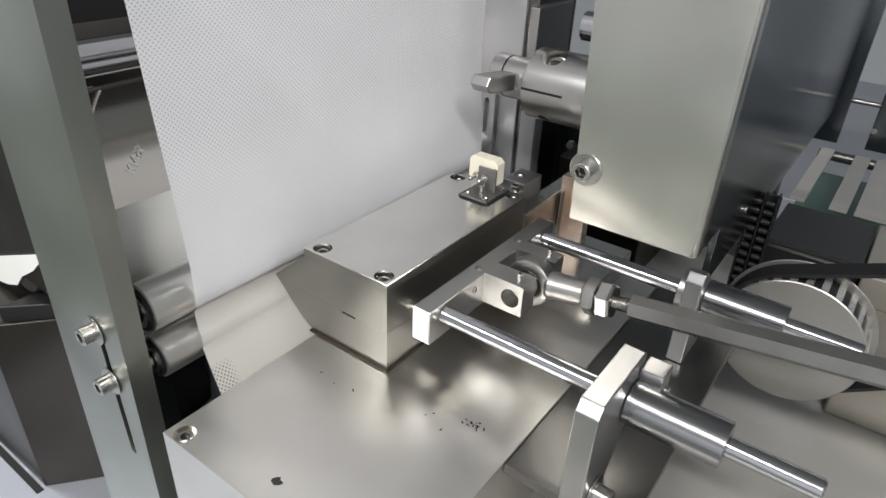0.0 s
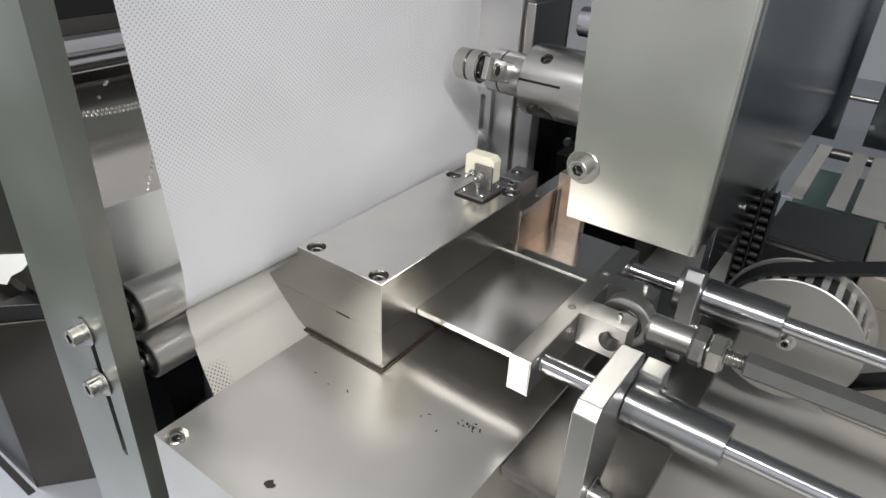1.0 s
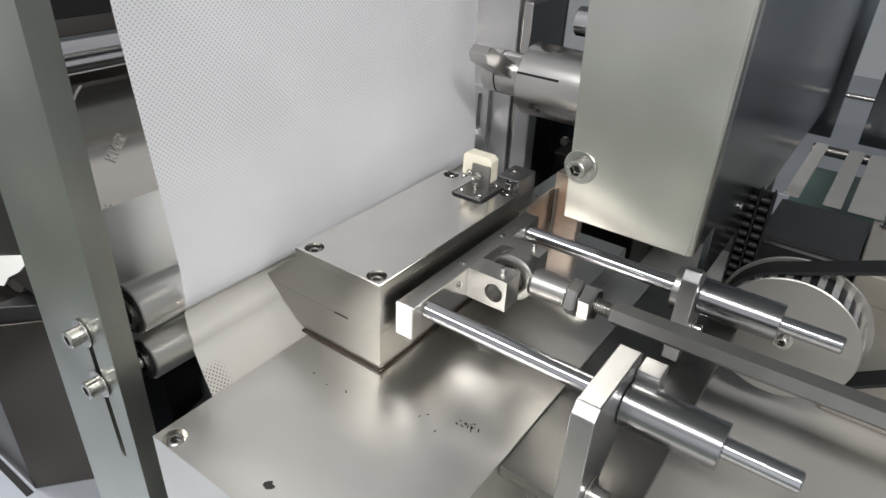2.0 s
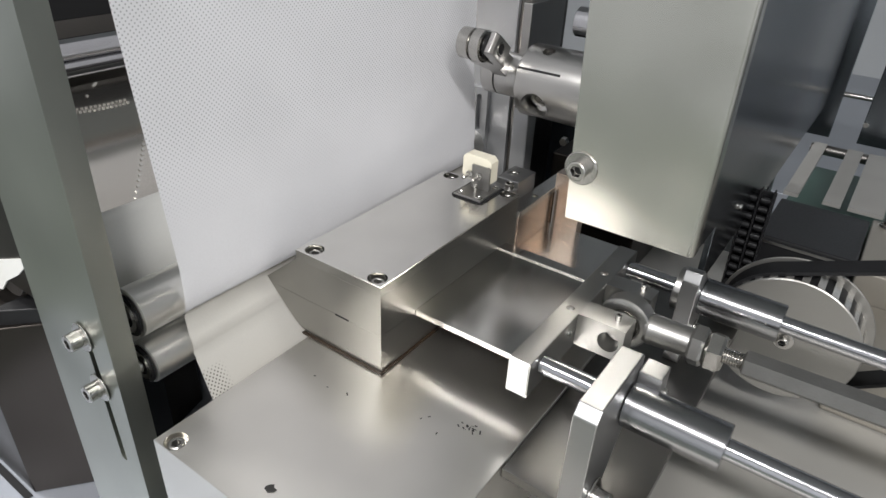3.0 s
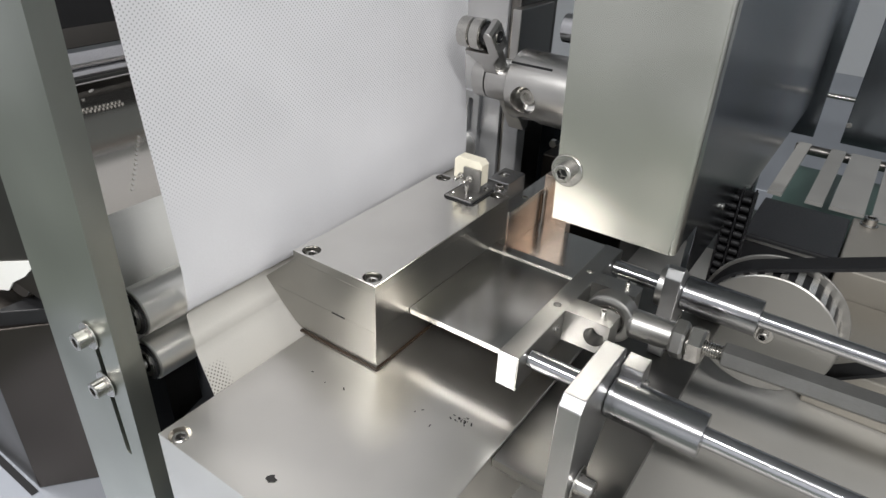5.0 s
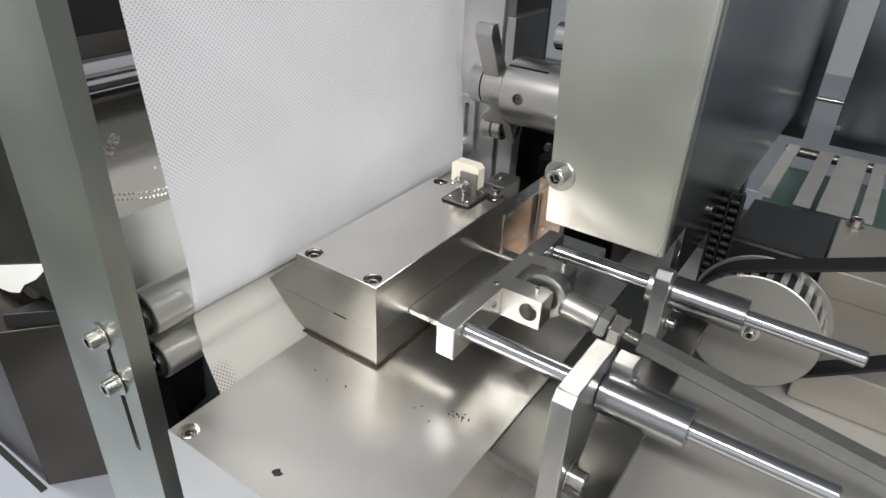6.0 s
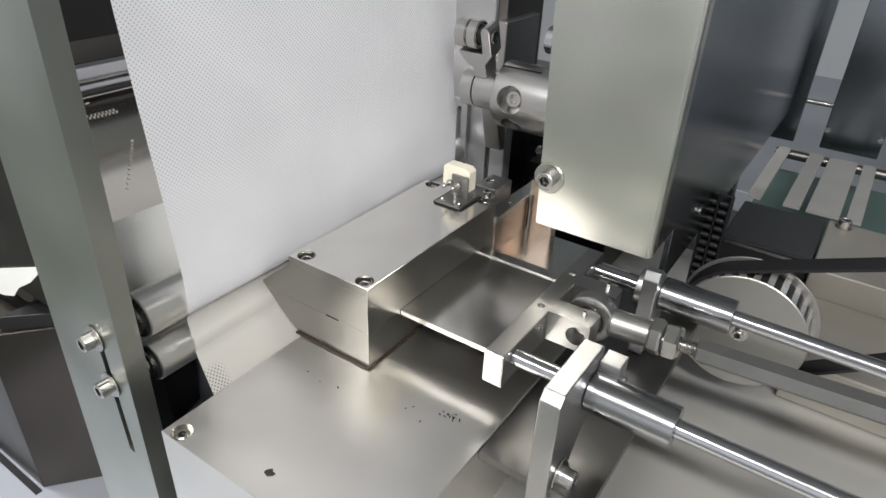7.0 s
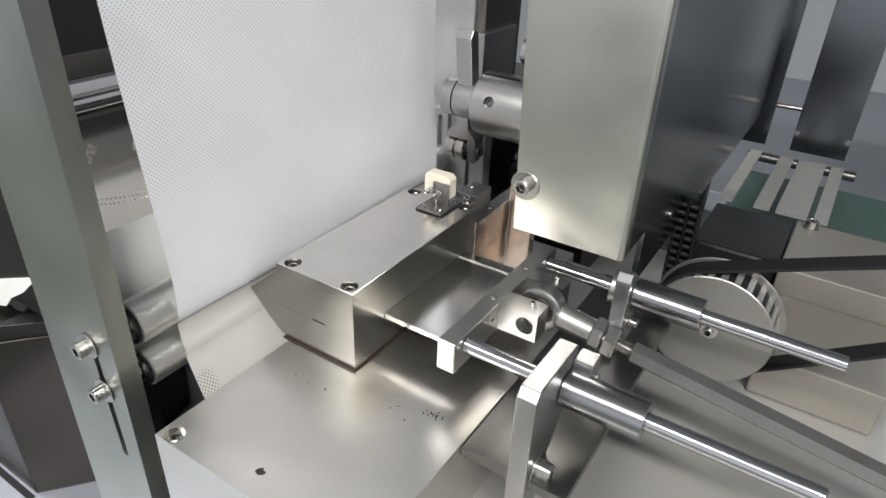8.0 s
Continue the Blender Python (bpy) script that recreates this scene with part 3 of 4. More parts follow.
def carriage():
    """The slide: crossbar, two rods, cutting blade and clevis. Its origin is the crossbar's inner top corner."""
    t = thing("slide_carriage", "steel crossbar carriage with two guide rods and a blade", "slide")
    holes = [(0.0080, 0.0905, 0.0034, 0.008), (0.0080, 0.1540, 0.0034, 0.008)]
    part("crossbar", drilled(B(), (0.0, 0.0120, -0.0470), (0.0165, 0.2080, -0.0175), holes), BAR_STEEL, t)
    part("end_face", box(B(), (0.0008, 0.0112, -0.0462), (0.0157, 0.0119, -0.0183), 0), LIT_MILLED, t, "milled end face, whitened for the glare on it")
    for x, y, _, _ in holes:
        screw(t, pose(x, y, -0.0235, 0, 0, 10), 0.0030, 0.0030)
    for y in RODS:
        part("guide_rod", cyl(B(), (0.0166, y, -0.0275), (0.2870, y, -0.0275), 0.0070, 40, 0.0012), ROD_STEEL, t, "hard-chromed guide rod")
    part("blade", box(B(), (-0.1160, 0.0440, -0.0500), (-0.0004, 0.1880, -0.0445), 0.0004), BLADE_STEEL, t, "flat polished blade plate")
    part("blade_rib", box(B(), (-0.1150, 0.1730, -0.0444), (-0.0004, 0.1750, -0.0430), 0.0003), GROUND_STEEL, t)
    for y0, y1, mat in ((0.0850, 0.1060, BAR_STEEL), (0.1370, 0.1550, BAR_STEEL)):
        b = B()
                # the cheek is a frame round its pin hole
        n, cx, cz, r = 28, 0.0430, -0.0300, 0.0084
        outer = []
        for i in range(n):
            a = 2 * math.pi * i / n
            c, s = math.cos(a), math.sin(a)
            ex = (0.0545 - cx) if c > 0 else (cx - 0.0168)
            ez = 0.0140
            k = min(ex / max(abs(c), 1e-6), ez / max(abs(s), 1e-6))
            outer.append((cx + k * c, cz + k * s + (0.0005 if s > 0 else 0)))
        loops = []
        for pts, y in ((outer, y0), (outer, y1), ([(cx + r * math.cos(2 * math.pi * i / n), cz + r * math.sin(2 * math.pi * i / n)) for i in range(n)], y1),
                       ([(cx + r * math.cos(2 * math.pi * i / n), cz + r * math.sin(2 * math.pi * i / n)) for i in range(n)], y0)):
            loops.append([b.verts.new((x, y, z)) for x, z in pts])
        for u, v in zip(loops, loops[1:] + loops[:1]):
            for i in range(n):
                b.faces.new((u[i], u[(i + 1) % n], v[(i + 1) % n], v[i]))
        for x, z in ((0.0168, -0.0440), (0.0545, -0.0440), (0.0545, -0.0160), (0.0168, -0.0160)):
            for loop in loops[:2]:
                v = min(loop, key=lambda q: (q.co.x - x) ** 2 + (q.co.z - z) ** 2)
                v.co.x, v.co.z = x, z
        part("clevis_cheek", b, mat, t)
        part("set_screw", tube(B(), (0.0440, y0 + 0.0110, -0.0165), (0.0440, y0 + 0.0110, -0.0105), 0.0024, 0.0013, 16), SCREW, t)
    part("pivot_pin", cyl(B(), (0.0430, 0.1010, -0.0300), (0.0430, 0.1545, -0.0300), 0.0080, 28), SHAFT_STEEL, t)
    screw(t, faces_x(0.0167, 0.0720, -0.0260), 0.0030, 0.0020)
    return t


def push_rod():
    """Rod end, lock nuts and hexagonal bar; its origin is the pivot."""
    t = thing("push_rod", "hexagonal steel push rod with a cast rod end", "push rod")
    w = 0.0085
    rim = [(0.0008, 0.0130), (0.0, 0.0140), (0.0, 0.0188), (0.0006, 0.0203), (0.0020, 0.0212), (2 * w - 0.0020, 0.0212), (2 * w - 0.0006, 0.0203), (2 * w, 0.0188), (2 * w, 0.0140), (2 * w - 0.0008, 0.0130)]
    e = part("rod_end", turned_ring(B(), (0, -w, 0), (0, w, 0), rim, 52), CAST, t, "cast rod end eye")
    part("race", turned_ring(B(), (0, -w - 0.0004, 0), (0, w + 0.0004, 0), [(0, 0.0112), (0, 0.0128), (2 * w + 0.0008, 0.0128), (2 * w + 0.0008, 0.0112)], 44), SCREW, e)
    part("ball", lathe(B(), (0, -0.0098, 0), (0, 0.0098, 0), [(0, 0.0085), (0.003, 0.0105), (0.006, 0.0111), (0.0098, 0.0111), (0.0136, 0.0111), (0.0166, 0.0105), (0.0196, 0.0085)], 36), SHAFT_STEEL, e)
    part("neck", lathe(B(), (0.0170, 0, 0), (0.0540, 0, 0), [(0, 0.0112), (0.003, 0.0122), (0.007, 0.0120), (0.036, 0.0112), (0.037, 0.0105)], 36), CAST, e)
    part("lock_nut", hexagon(B(), (0.0505, 0, 0), (0.0612, 0, 0), 0.0158, 0.2), CAST, t)
    part("lock_nut", hexagon(B(), (0.0622, 0, 0), (0.0745, 0, 0), 0.0152, 0.55), SCREW, t)
    b = B()
    prof = [(0, 0.0058)]
    for i in range(9):
        prof += [(0.0004 + i * 0.0018, 0.0062), (0.0012 + i * 0.0018, 0.0055)]
    lathe(b, (0.0745, 0, 0), (0.0925, 0, 0), prof + [(0.0175, 0.0058)], 20)
    part("thread", b, SCREW, t)
    part("hex_bar", hexagon(B(), (0.0880, 0, 0), (0.4600, 0, 0), 0.0100, 0.3), ROUGH_BAR, t, "scuffed hexagonal bar")
    return t


def cover_panel():
    """Bent stainless cover, folded round its right edge, open behind."""
    t = thing("cover_panel", "brushed stainless folded cover panel with one screw", "cover panel")
    r, y0, x0, x1, w = 0.0046, 0.1410, 0.0762, 0.1800, 0.0020
    outer = [(x0, y0)] + [(x1 - r + r * math.sin(a), y0 + r - r * math.cos(a)) for a in [math.pi / 2 * i / 8 for i in range(9)]] + [(x1, 0.156)]
    inner = [(x1 - w, 0.156)] + [(x1 - r + (r - w) * math.sin(a), y0 + r - (r - w) * math.cos(a)) for a in [math.pi / 2 * i / 8 for i in range(8, -1, -1)]] + [(x0, y0 + w)]
    b = B()
    n = len(outer)
    rows = []
    zs = [0.0285 + 0.23 * i / 6 for i in range(7)]
    for z in zs:
        rows.append([b.verts.new((x - (0.035 * (z - 0.0285) if x == x0 else 0), y, z)) for x, y in outer + inner])
    m = len(rows[0])
    for lo, hi in zip(rows, rows[1:]):
        for i in range(m):
            f = b.faces.new((lo[i], lo[(i + 1) % m], hi[(i + 1) % m], hi[i]))
            f.smooth = 0 <= i < n - 1 or n <= i < m - 1
    for row in (rows[0], rows[-1]):
        for i in range(n - 1):
            b.faces.new((row[i], row[i + 1], row[m - 2 - i], row[m - 1 - i]))
    for lo, hi in zip(rows, rows[1:]):
        for i in (0, n - 1, n, m - 1):
            b.edges.get((lo[i], hi[i])).smooth = False
    for row in (rows[0], rows[-1]):
        for i in range(m):
            e = b.edges.get((row[i], row[(i + 1) % m]))
            if e:
                e.smooth = False
    part("sheet", b, SHEET_STEEL, t)
    # side plate and flange: dark reflections are put into a darker steel
    part("side_plate", box(B(), (x1 - 0.0065, 0.2105, -0.0300), (x1 - 0.0015, 0.86, 0.2585), 0.0004), GUARD_STEEL, t, "side plate, darkened for its reflections")
    part("side_flange", box(B(), (x1 - 0.0040, 0.1562, 0.0290), (x1 - 0.0005, 0.2103, 0.2585), 0.0003), GUARD_STEEL, t, "folded side flange, darkened for its reflections")
    part("left_flange", box(B(), (x0 - 0.0005, y0 + w + 0.0002, 0.0290), (x0 + 0.0015, 0.25, 0.2580), 0, Matrix.Translation((x0, 0, 0.0285)) @ pose(0, 0, 0, 0, -2.0, 0) @ Matrix.Translation((-x0, 0, -0.0285))), SHEET_STEEL, t)
    part("flange_bolt", cyl(B(), (x1 - 0.0016, 0.300, 0.010), (x1 + 0.0016, 0.300, 0.010), 0.0035, 16), SCREW, t)
    screw(t, faces_front(0.0835, y0 - 0.0002, 0.0735), 0.0075, 0.0085, 0.0135, "screw with washer")


def lever():
    """The shaft, collar and two-armed trip lever beyond the web. Origin on the shaft's axis."""
    t = thing("trip_lever", "dark steel rotating trip lever with a roller", "lever", (0.003, 0.300, 0.0835))
    c = part("collar", bored(lathe(B(), (-0.056, 0, 0), (0.070, 0, 0), [(0, 0.030), (0.004, 0.0362), (0.126, 0.0362)], 96),
                             [(64, -0.030, 0.0148, 0.015), (120, -0.030, 0.0130, 0.018)] + [(a, -0.030, 0.0062, 0.0284) for a in (240, 325)]), SHAFT_STEEL, t, "turned steel collar with bored screw seats")
    for a, big in ((64, 1), (120, 1), (325, 0), (240, 0)):
        u = Vector((0, -math.sin(radians(a)), math.cos(radians(a))))
        seat = Matrix.Translation(Vector((-0.030, 0, 0)) + u * ((0.0152 if a == 64 else 0.0182) if big else 0.0285)) @ u.to_track_quat("Z", "Y").to_matrix().to_4x4()
        # small screws are dark steel: the shade of their seats is in the colour
        part("screw", screw_head(B(), seat, 0.0092 if big else 0.0050, 0.0105 if big else 0.0035, 0.0045 if big else 0.0026, 0.0050 if big else 0.0026), SCREW if big else DARK_STEEL, c)
    for a in (5, 185):
        u = pose(0, 0, 0, a, 0, 0)
        part("slit", box(B(), (-0.052, -0.0012, 0.0356), (-0.006, 0.0012, 0.0366), 0, u), BLACK_PAINT, c)
    part("spindle", cyl(B(), (-0.070, 0, 0), (-0.050, 0, 0), 0.017, 36), DARK_STEEL, t)
    part("hub", lathe(B(), (-0.0855, 0, 0), (-0.0600, 0, 0), [(0, 0.0212), (0.001, 0.0222), (0.0255, 0.0222)], 48), SHAFT_STEEL, t)
    part("end_cap", lathe(B(), (-0.1030, 0, 0), (-0.0865, 0, 0), [(0, 0.0195), (0.002, 0.0222), (0.0165, 0.0222)], 48), SHAFT_STEEL, t)
    part("groove", cyl(B(), (-0.0868, 0, 0), (-0.0852, 0, 0), 0.0204, 40), BLACK_PAINT, t)
    outline = [(-0.0860, 0.0200), (-0.0860, 0.0300), (-0.0950, 0.0370), (-0.1010, 0.0440), (-0.1020, 0.0490), (-0.0720, 0.0490), (-0.0720, 0.0740),
               (-0.0690, 0.0790), (-0.0640, 0.0790), (-0.0610, 0.0750), (-0.0610, 0.0480), (-0.0700, 0.0360), (-0.0700, 0.0200)]
    arm = part("roller_arm", prism(B(), outline, "y", -0.0105, 0.0105, 0.0008), SHAFT_STEEL, t, "forked roller arm")
    part("bore", tube(B(), (-0.0612, 0, 0.0655), (-0.0602, 0, 0.0655), 0.0068, 0.0052, 28), SCREW, arm)
    # black disc stands in for the shaded bore
    part("bore_shade", cyl(B(), (-0.0612, 0, 0.0655), (-0.0606, 0, 0.0655), 0.0052, 24), BLACK_PAINT, arm)
    for x0, x1, r in ((-0.1040, -0.0900, 0.0150), (-0.0890, -0.0765, 0.0155)):
        part("roller", lathe(B(), (x0, 0, 0.0655), (x1, 0, 0.0655), [(0, r - 0.0018), (0.0012, r), (x1 - x0 - 0.0012, r), (x1 - x0, r - 0.0018)], 44), SCREW, t, "bright steel cam roller")
    # black disc added for the dark gap between rollers and cheek
    part("roller_gap", cyl(B(), (-0.0764, 0, 0.0655), (-0.0722, 0, 0.0655), 0.0110, 28), BLACK_PAINT, t)
    part("roller_pin", cyl(B(), (-0.1090, 0, 0.0655), (-0.0625, 0, 0.0655), 0.0048, 20), SCREW, t)
    part("plain_arm", prism(B(), [(-0.0075, -0.018), (-0.0075, -0.078), (0.0015, -0.082), (0.0085, -0.074), (0.0085, -0.018)], "x", -0.0840, -0.0640, 0.0008), SHAFT_STEEL, t, "plain striker arm")
    return t


def back_frame():
    t = thing("back_frame", "dark grey steel frame plates behind the trip lever", "frame")
    part("tall_plate", box(B(), (-0.190, 0.372, -0.30), (-0.112, 0.386, 0.27), 0.001), FRAME_STEEL, t)
    part("column", box(B(), (-0.1115, 0.376, -0.30), (-0.098, 0.470, 0.27), 0.001), DARK_STEEL, t)
    part("bearing_plate", box(B(), (-0.0975, 0.356, 0.03), (-0.0860, 0.438, 0.146), 0.0012), SHAFT_STEEL, t)
    part("foot_plate", box(B(), (-0.0970, 0.356, -0.299), (-0.0760, 0.376, 0.029), 0.0015), FRAME_STEEL, t)
    part("rear_panel", box(B(), (-0.47, 0.56, -0.30), (0.172, 0.575, 0.045), 0.001), GUARD_STEEL, t)
    part("cross_shaft", cyl(B(), (-0.020, 0.332, 0.141), (0.06, 0.332, 0.141), 0.0145, 30), ROD_STEEL, t)
    part("inner_block", box(B(), (-0.060, 0.40, -0.299), (0.060, 0.52, -0.030), 0.002), BIN_STEEL, t, "dark brown inner block")
    for x, z in ((-0.045, -0.012), (-0.020, -0.020), (0.006, -0.016)):
        part("bolt", hexagon(B(), (x, 0.392, z), (x, 0.3998, z), 0.0055), SCREW, t)
    bracket = part("slotted_bracket", slotted(B(), (-0.1620, -0.1385), (-0.050, 0.040), -0.1500, (-0.012, 0.028), 0.0036, 0.3640, 0.3716), FRAME_STEEL, t, "slotted adjusting bracket")
    part("knob", lathe(B(), (-0.1515, 0.346, -0.026), (-0.1515, 0.3638, -0.026), [(0, 0.004), (0.002, 0.0085), (0.006, 0.0105), (0.012, 0.0105), (0.0178, 0.0080)], 28), SCREW, bracket, "rounded steel knob")


def post():
    t = thing("side_post", "brushed aluminium side plate carrying the idler rollers", "side plate")
    a, b, y0, y1 = -0.2170, -0.1165, -0.1475, -0.1300
    w = 0.0038
    # the plate is built round its long slot
    bm = B()
    n = 12
    slot = [(-0.1455 + w * math.cos(q), -0.025 + w * math.sin(q)) for q in [math.pi * i / n for i in range(n + 1)]]
    slot += [(-0.1400 + w * math.cos(q), -0.142 + w * math.sin(q)) for q in [math.pi + math.pi * i / n for i in range(n + 1)]]
    rect = [(b, -0.3), (b, 0.27), (a, 0.27), (a, -0.3)]
    for y in (y0, y1):
        edges = []
        for loop in (rect, slot):
            vs = [bm.verts.new((x, y, z)) for x, z in loop]
            edges += [bm.edges.new((vs[i], vs[(i + 1) % len(vs)])) for i in range(len(vs))]
        bmesh.ops.triangle_fill(bm, use_beauty=True, edges=edges, normal=(0, 1, 0))
    for loop in (rect, slot):
        m = len(loop)
        for i in range(m):
            (p, q), (u, v) = loop[i], loop[(i + 1) % m]
            bm.faces.new([bm.verts.new(c) for c in ((p, y0, q), (u, y0, v), (u, y1, v), (p, y1, q))])
    bmesh.ops.remove_doubles(bm, verts=bm.verts, dist=1e-6)
    part("plate", bm, POST_STEEL, t)
    for x, z in ((-0.1500, -0.0280), (-0.1445, -0.0720)):
        screw(t, faces_front(x, y0 - 0.0004, z), 0.0068, 0.0100, 0.0115, "screw with washer")


def idler(x, z, r):
    t = thing("idler_roller", "bright steel idler roller beside the web", "roller", group="idler rollers")
    part("barrel", lathe(B(), (x, -0.1130, z), (x, 0.352, z), [(0, r - 0.0045), (0.0005, r - 0.0012), (0.0015, r), (0.463, r), (0.465, r - 0.002)], 48), SATIN, t)
    part("bearing", turned_ring(B(), (x, -0.1160, z), (x, -0.1132, z), [(0, r * 0.48), (0, r * 0.72), (0.0028, r * 0.72), (0.0028, r * 0.48)], 36), SCREW, t)
    part("bearing_shield", cyl(B(), (x, -0.1150, z), (x, -0.1131, z), r * 0.90, 36), BLACK_PAINT, t)
    part("axle", cyl(B(), (x, -0.1300, z), (x, -0.1140, z), 0.006, 20), SCREW, t)


def web():
    """The nonwoven: down past the upper idler, through the nip and on under the die."""
    t = thing("nonwoven_web", "white nonwoven web with pressed dots, drawn over rollers", "fabric web")
    def sheet(prof, y0, y1, name, lean=0.0, label="", mat=WEB):
        b = B()
        ny = 24
        grid = []
        for k, (x, z) in enumerate(prof):
            row = []
            for j in range(ny + 1):
                y = y0 + (y1 - y0) * j / ny - lean * max(z, 0) * (1 - j / ny) - 0.10 * max(-0.045 - z, 0) * (1 - j / ny)
                row.append(b.verts.new((x + 0.0006 * math.sin(9 * j / ny + 0.5 * k) - 0.16 * max(y - 0.268, 0) * min(max(z - 0.01, 0) / 0.08, 1), y, z)))
            grid.append(row)
        for u, v in zip(grid, grid[1:]):
            for j in range(ny):
                f = b.faces.new((u[j], u[j + 1], v[j + 1], v[j]))
                f.smooth = True
        ob = part(name, b, mat, t, label)
        return ob
    ux, uz, ur = -0.1500, -0.0280, 0.0211
    lx, lz, lr = -0.1445, -0.0720, 0.0191
    prof = [(-0.1292, 0.60 - 0.02 * i) for i in range(31)]
    prof += [(ux + ur * math.cos(a), uz + ur * math.sin(a)) for a in [radians(4 - 8 * i) for i in range(7)]]
    prof += [(lx + lr * math.cos(a), lz + lr * math.sin(a)) for a in [radians(44 - 8 * i) for i in range(7)]]
    x, z = prof[-1]
    prof += [(x + 0.034 * i / 8, z - 0.060 * i / 8) for i in range(1, 9)]
    sheet(prof[:-17], -0.0785, 0.3260, "hanging_sheet", 0.06)
    sheet(prof[-18:], -0.0785, 0.3500, "lower_sheet", 0.06, "lower web sheet with its shade in the colour", SHADED_WEB)


def drum():
    """Embossing drum; origin on its axis, markings raised on its surface."""
    r = 0.1300
    t = thing("embossing_drum", "polished embossing drum with raised mirrored lettering", "drum", (-0.320, 0, -0.045))
    part("barrel", lathe(B(), (0, -0.115, 0), (0, 0.33, 0), [(0, r - 0.003), (0.003, r), (0.442, r), (0.445, r - 0.003)], 96), MIRROR_STEEL, t)
    part("journal", cyl(B(), (0, -0.128, 0), (0, -0.1152, 0), 0.03, 36), DARK_STEEL, t)
    def on(a, y, h=0.0):
        a = radians(a)
        return Vector(((r + h) * math.cos(a), y, (r + h) * math.sin(a)))
    for base in (48, 138, 228, 318):
        cu = bpy.data.curves.new("lettering", "FONT")
        cu.body, cu.size, cu.extrude, cu.resolution_u = "KN95", 0.0125, 0.0, 3
        tmp = bpy.data.objects.new("lettering", cu)
        scene.collection.objects.link(tmp)
        me = bpy.data.meshes.new_from_object(tmp.evaluated_get(bpy.context.evaluated_depsgraph_get()))
        bpy.data.objects.remove(tmp)
        b = B()
        b.from_mesh(me)
        r2 = bmesh.ops.extrude_face_region(b, geom=b.faces[:])
        top = {v for v in r2["geom"] if isinstance(v, bmesh.types.BMVert)}
        ca, sa = math.cos(radians(42)), math.sin(radians(42))
        for v in b.verts:
            # upside-down lettering, as a stamp is cut
            u, w = v.co.x - 0.0145, -(v.co.y - 0.0045)
            p, q = u * ca - w * sa, u * sa + w * ca
            v.co = on(base + math.degrees(q / r), -0.049 + p, 0.0014 if v in top else -0.0006)
        part("lettering", b, STAMP, t, "raised stamp lettering")
        b = B()
        for row in (0, 1):
            for i in range(24):
                y = -0.092 + i * 0.0037
                arc = ((y + 0.014) / 0.055) ** 2
                u = on(base - 24.5 + arc * 4 - row * 2.2, y, -0.0004)
                m = Matrix.Translation(u) @ Vector((u.x, 0, u.z)).to_track_quat("Z", "Y").to_matrix().to_4x4()
                box(b, (-0.0009, -0.0009, 0), (0.0009, 0.0009, 0.0016), 0, m)
        part("dot_row", b, STAMP, t, "raised double row of dots")
        b = B()
        for i in range(12):
            u = on(base + 24.0 + i * 1.75, -0.055 + i * 0.0030, -0.0004)
            m = Matrix.Translation(u) @ Vector((u.x, 0, u.z)).to_track_quat("Z", "Y").to_matrix().to_4x4()
            box(b, (-0.0011, -0.0010, 0), (0.0011, 0.0010, 0.0014), 0, m)
        part("dash_row", b, STAMP, t, "raised slanting row of dashes")
        b = B()
        for i in range(3):
            u = on(base - 4 + i * 1.8, -0.008 + i * 0.003, -0.0004)
            m = Matrix.Translation(u) @ Vector((u.x, 0, u.z)).to_track_quat("Z", "Y").to_matrix().to_4x4()
            box(b, (-0.0016, -0.0014, 0), (0.0016, 0.0014, 0.0014), 0, m)
        part("dash_mark", b, STAMP, t, "three raised marks")
        u = on(base - 15, -0.028, -0.0004)
        part("dot", cyl(B(), u, on(base - 15, -0.028, 0.0012), 0.0017, 16, 0.0003), STAMP, t)
    return t


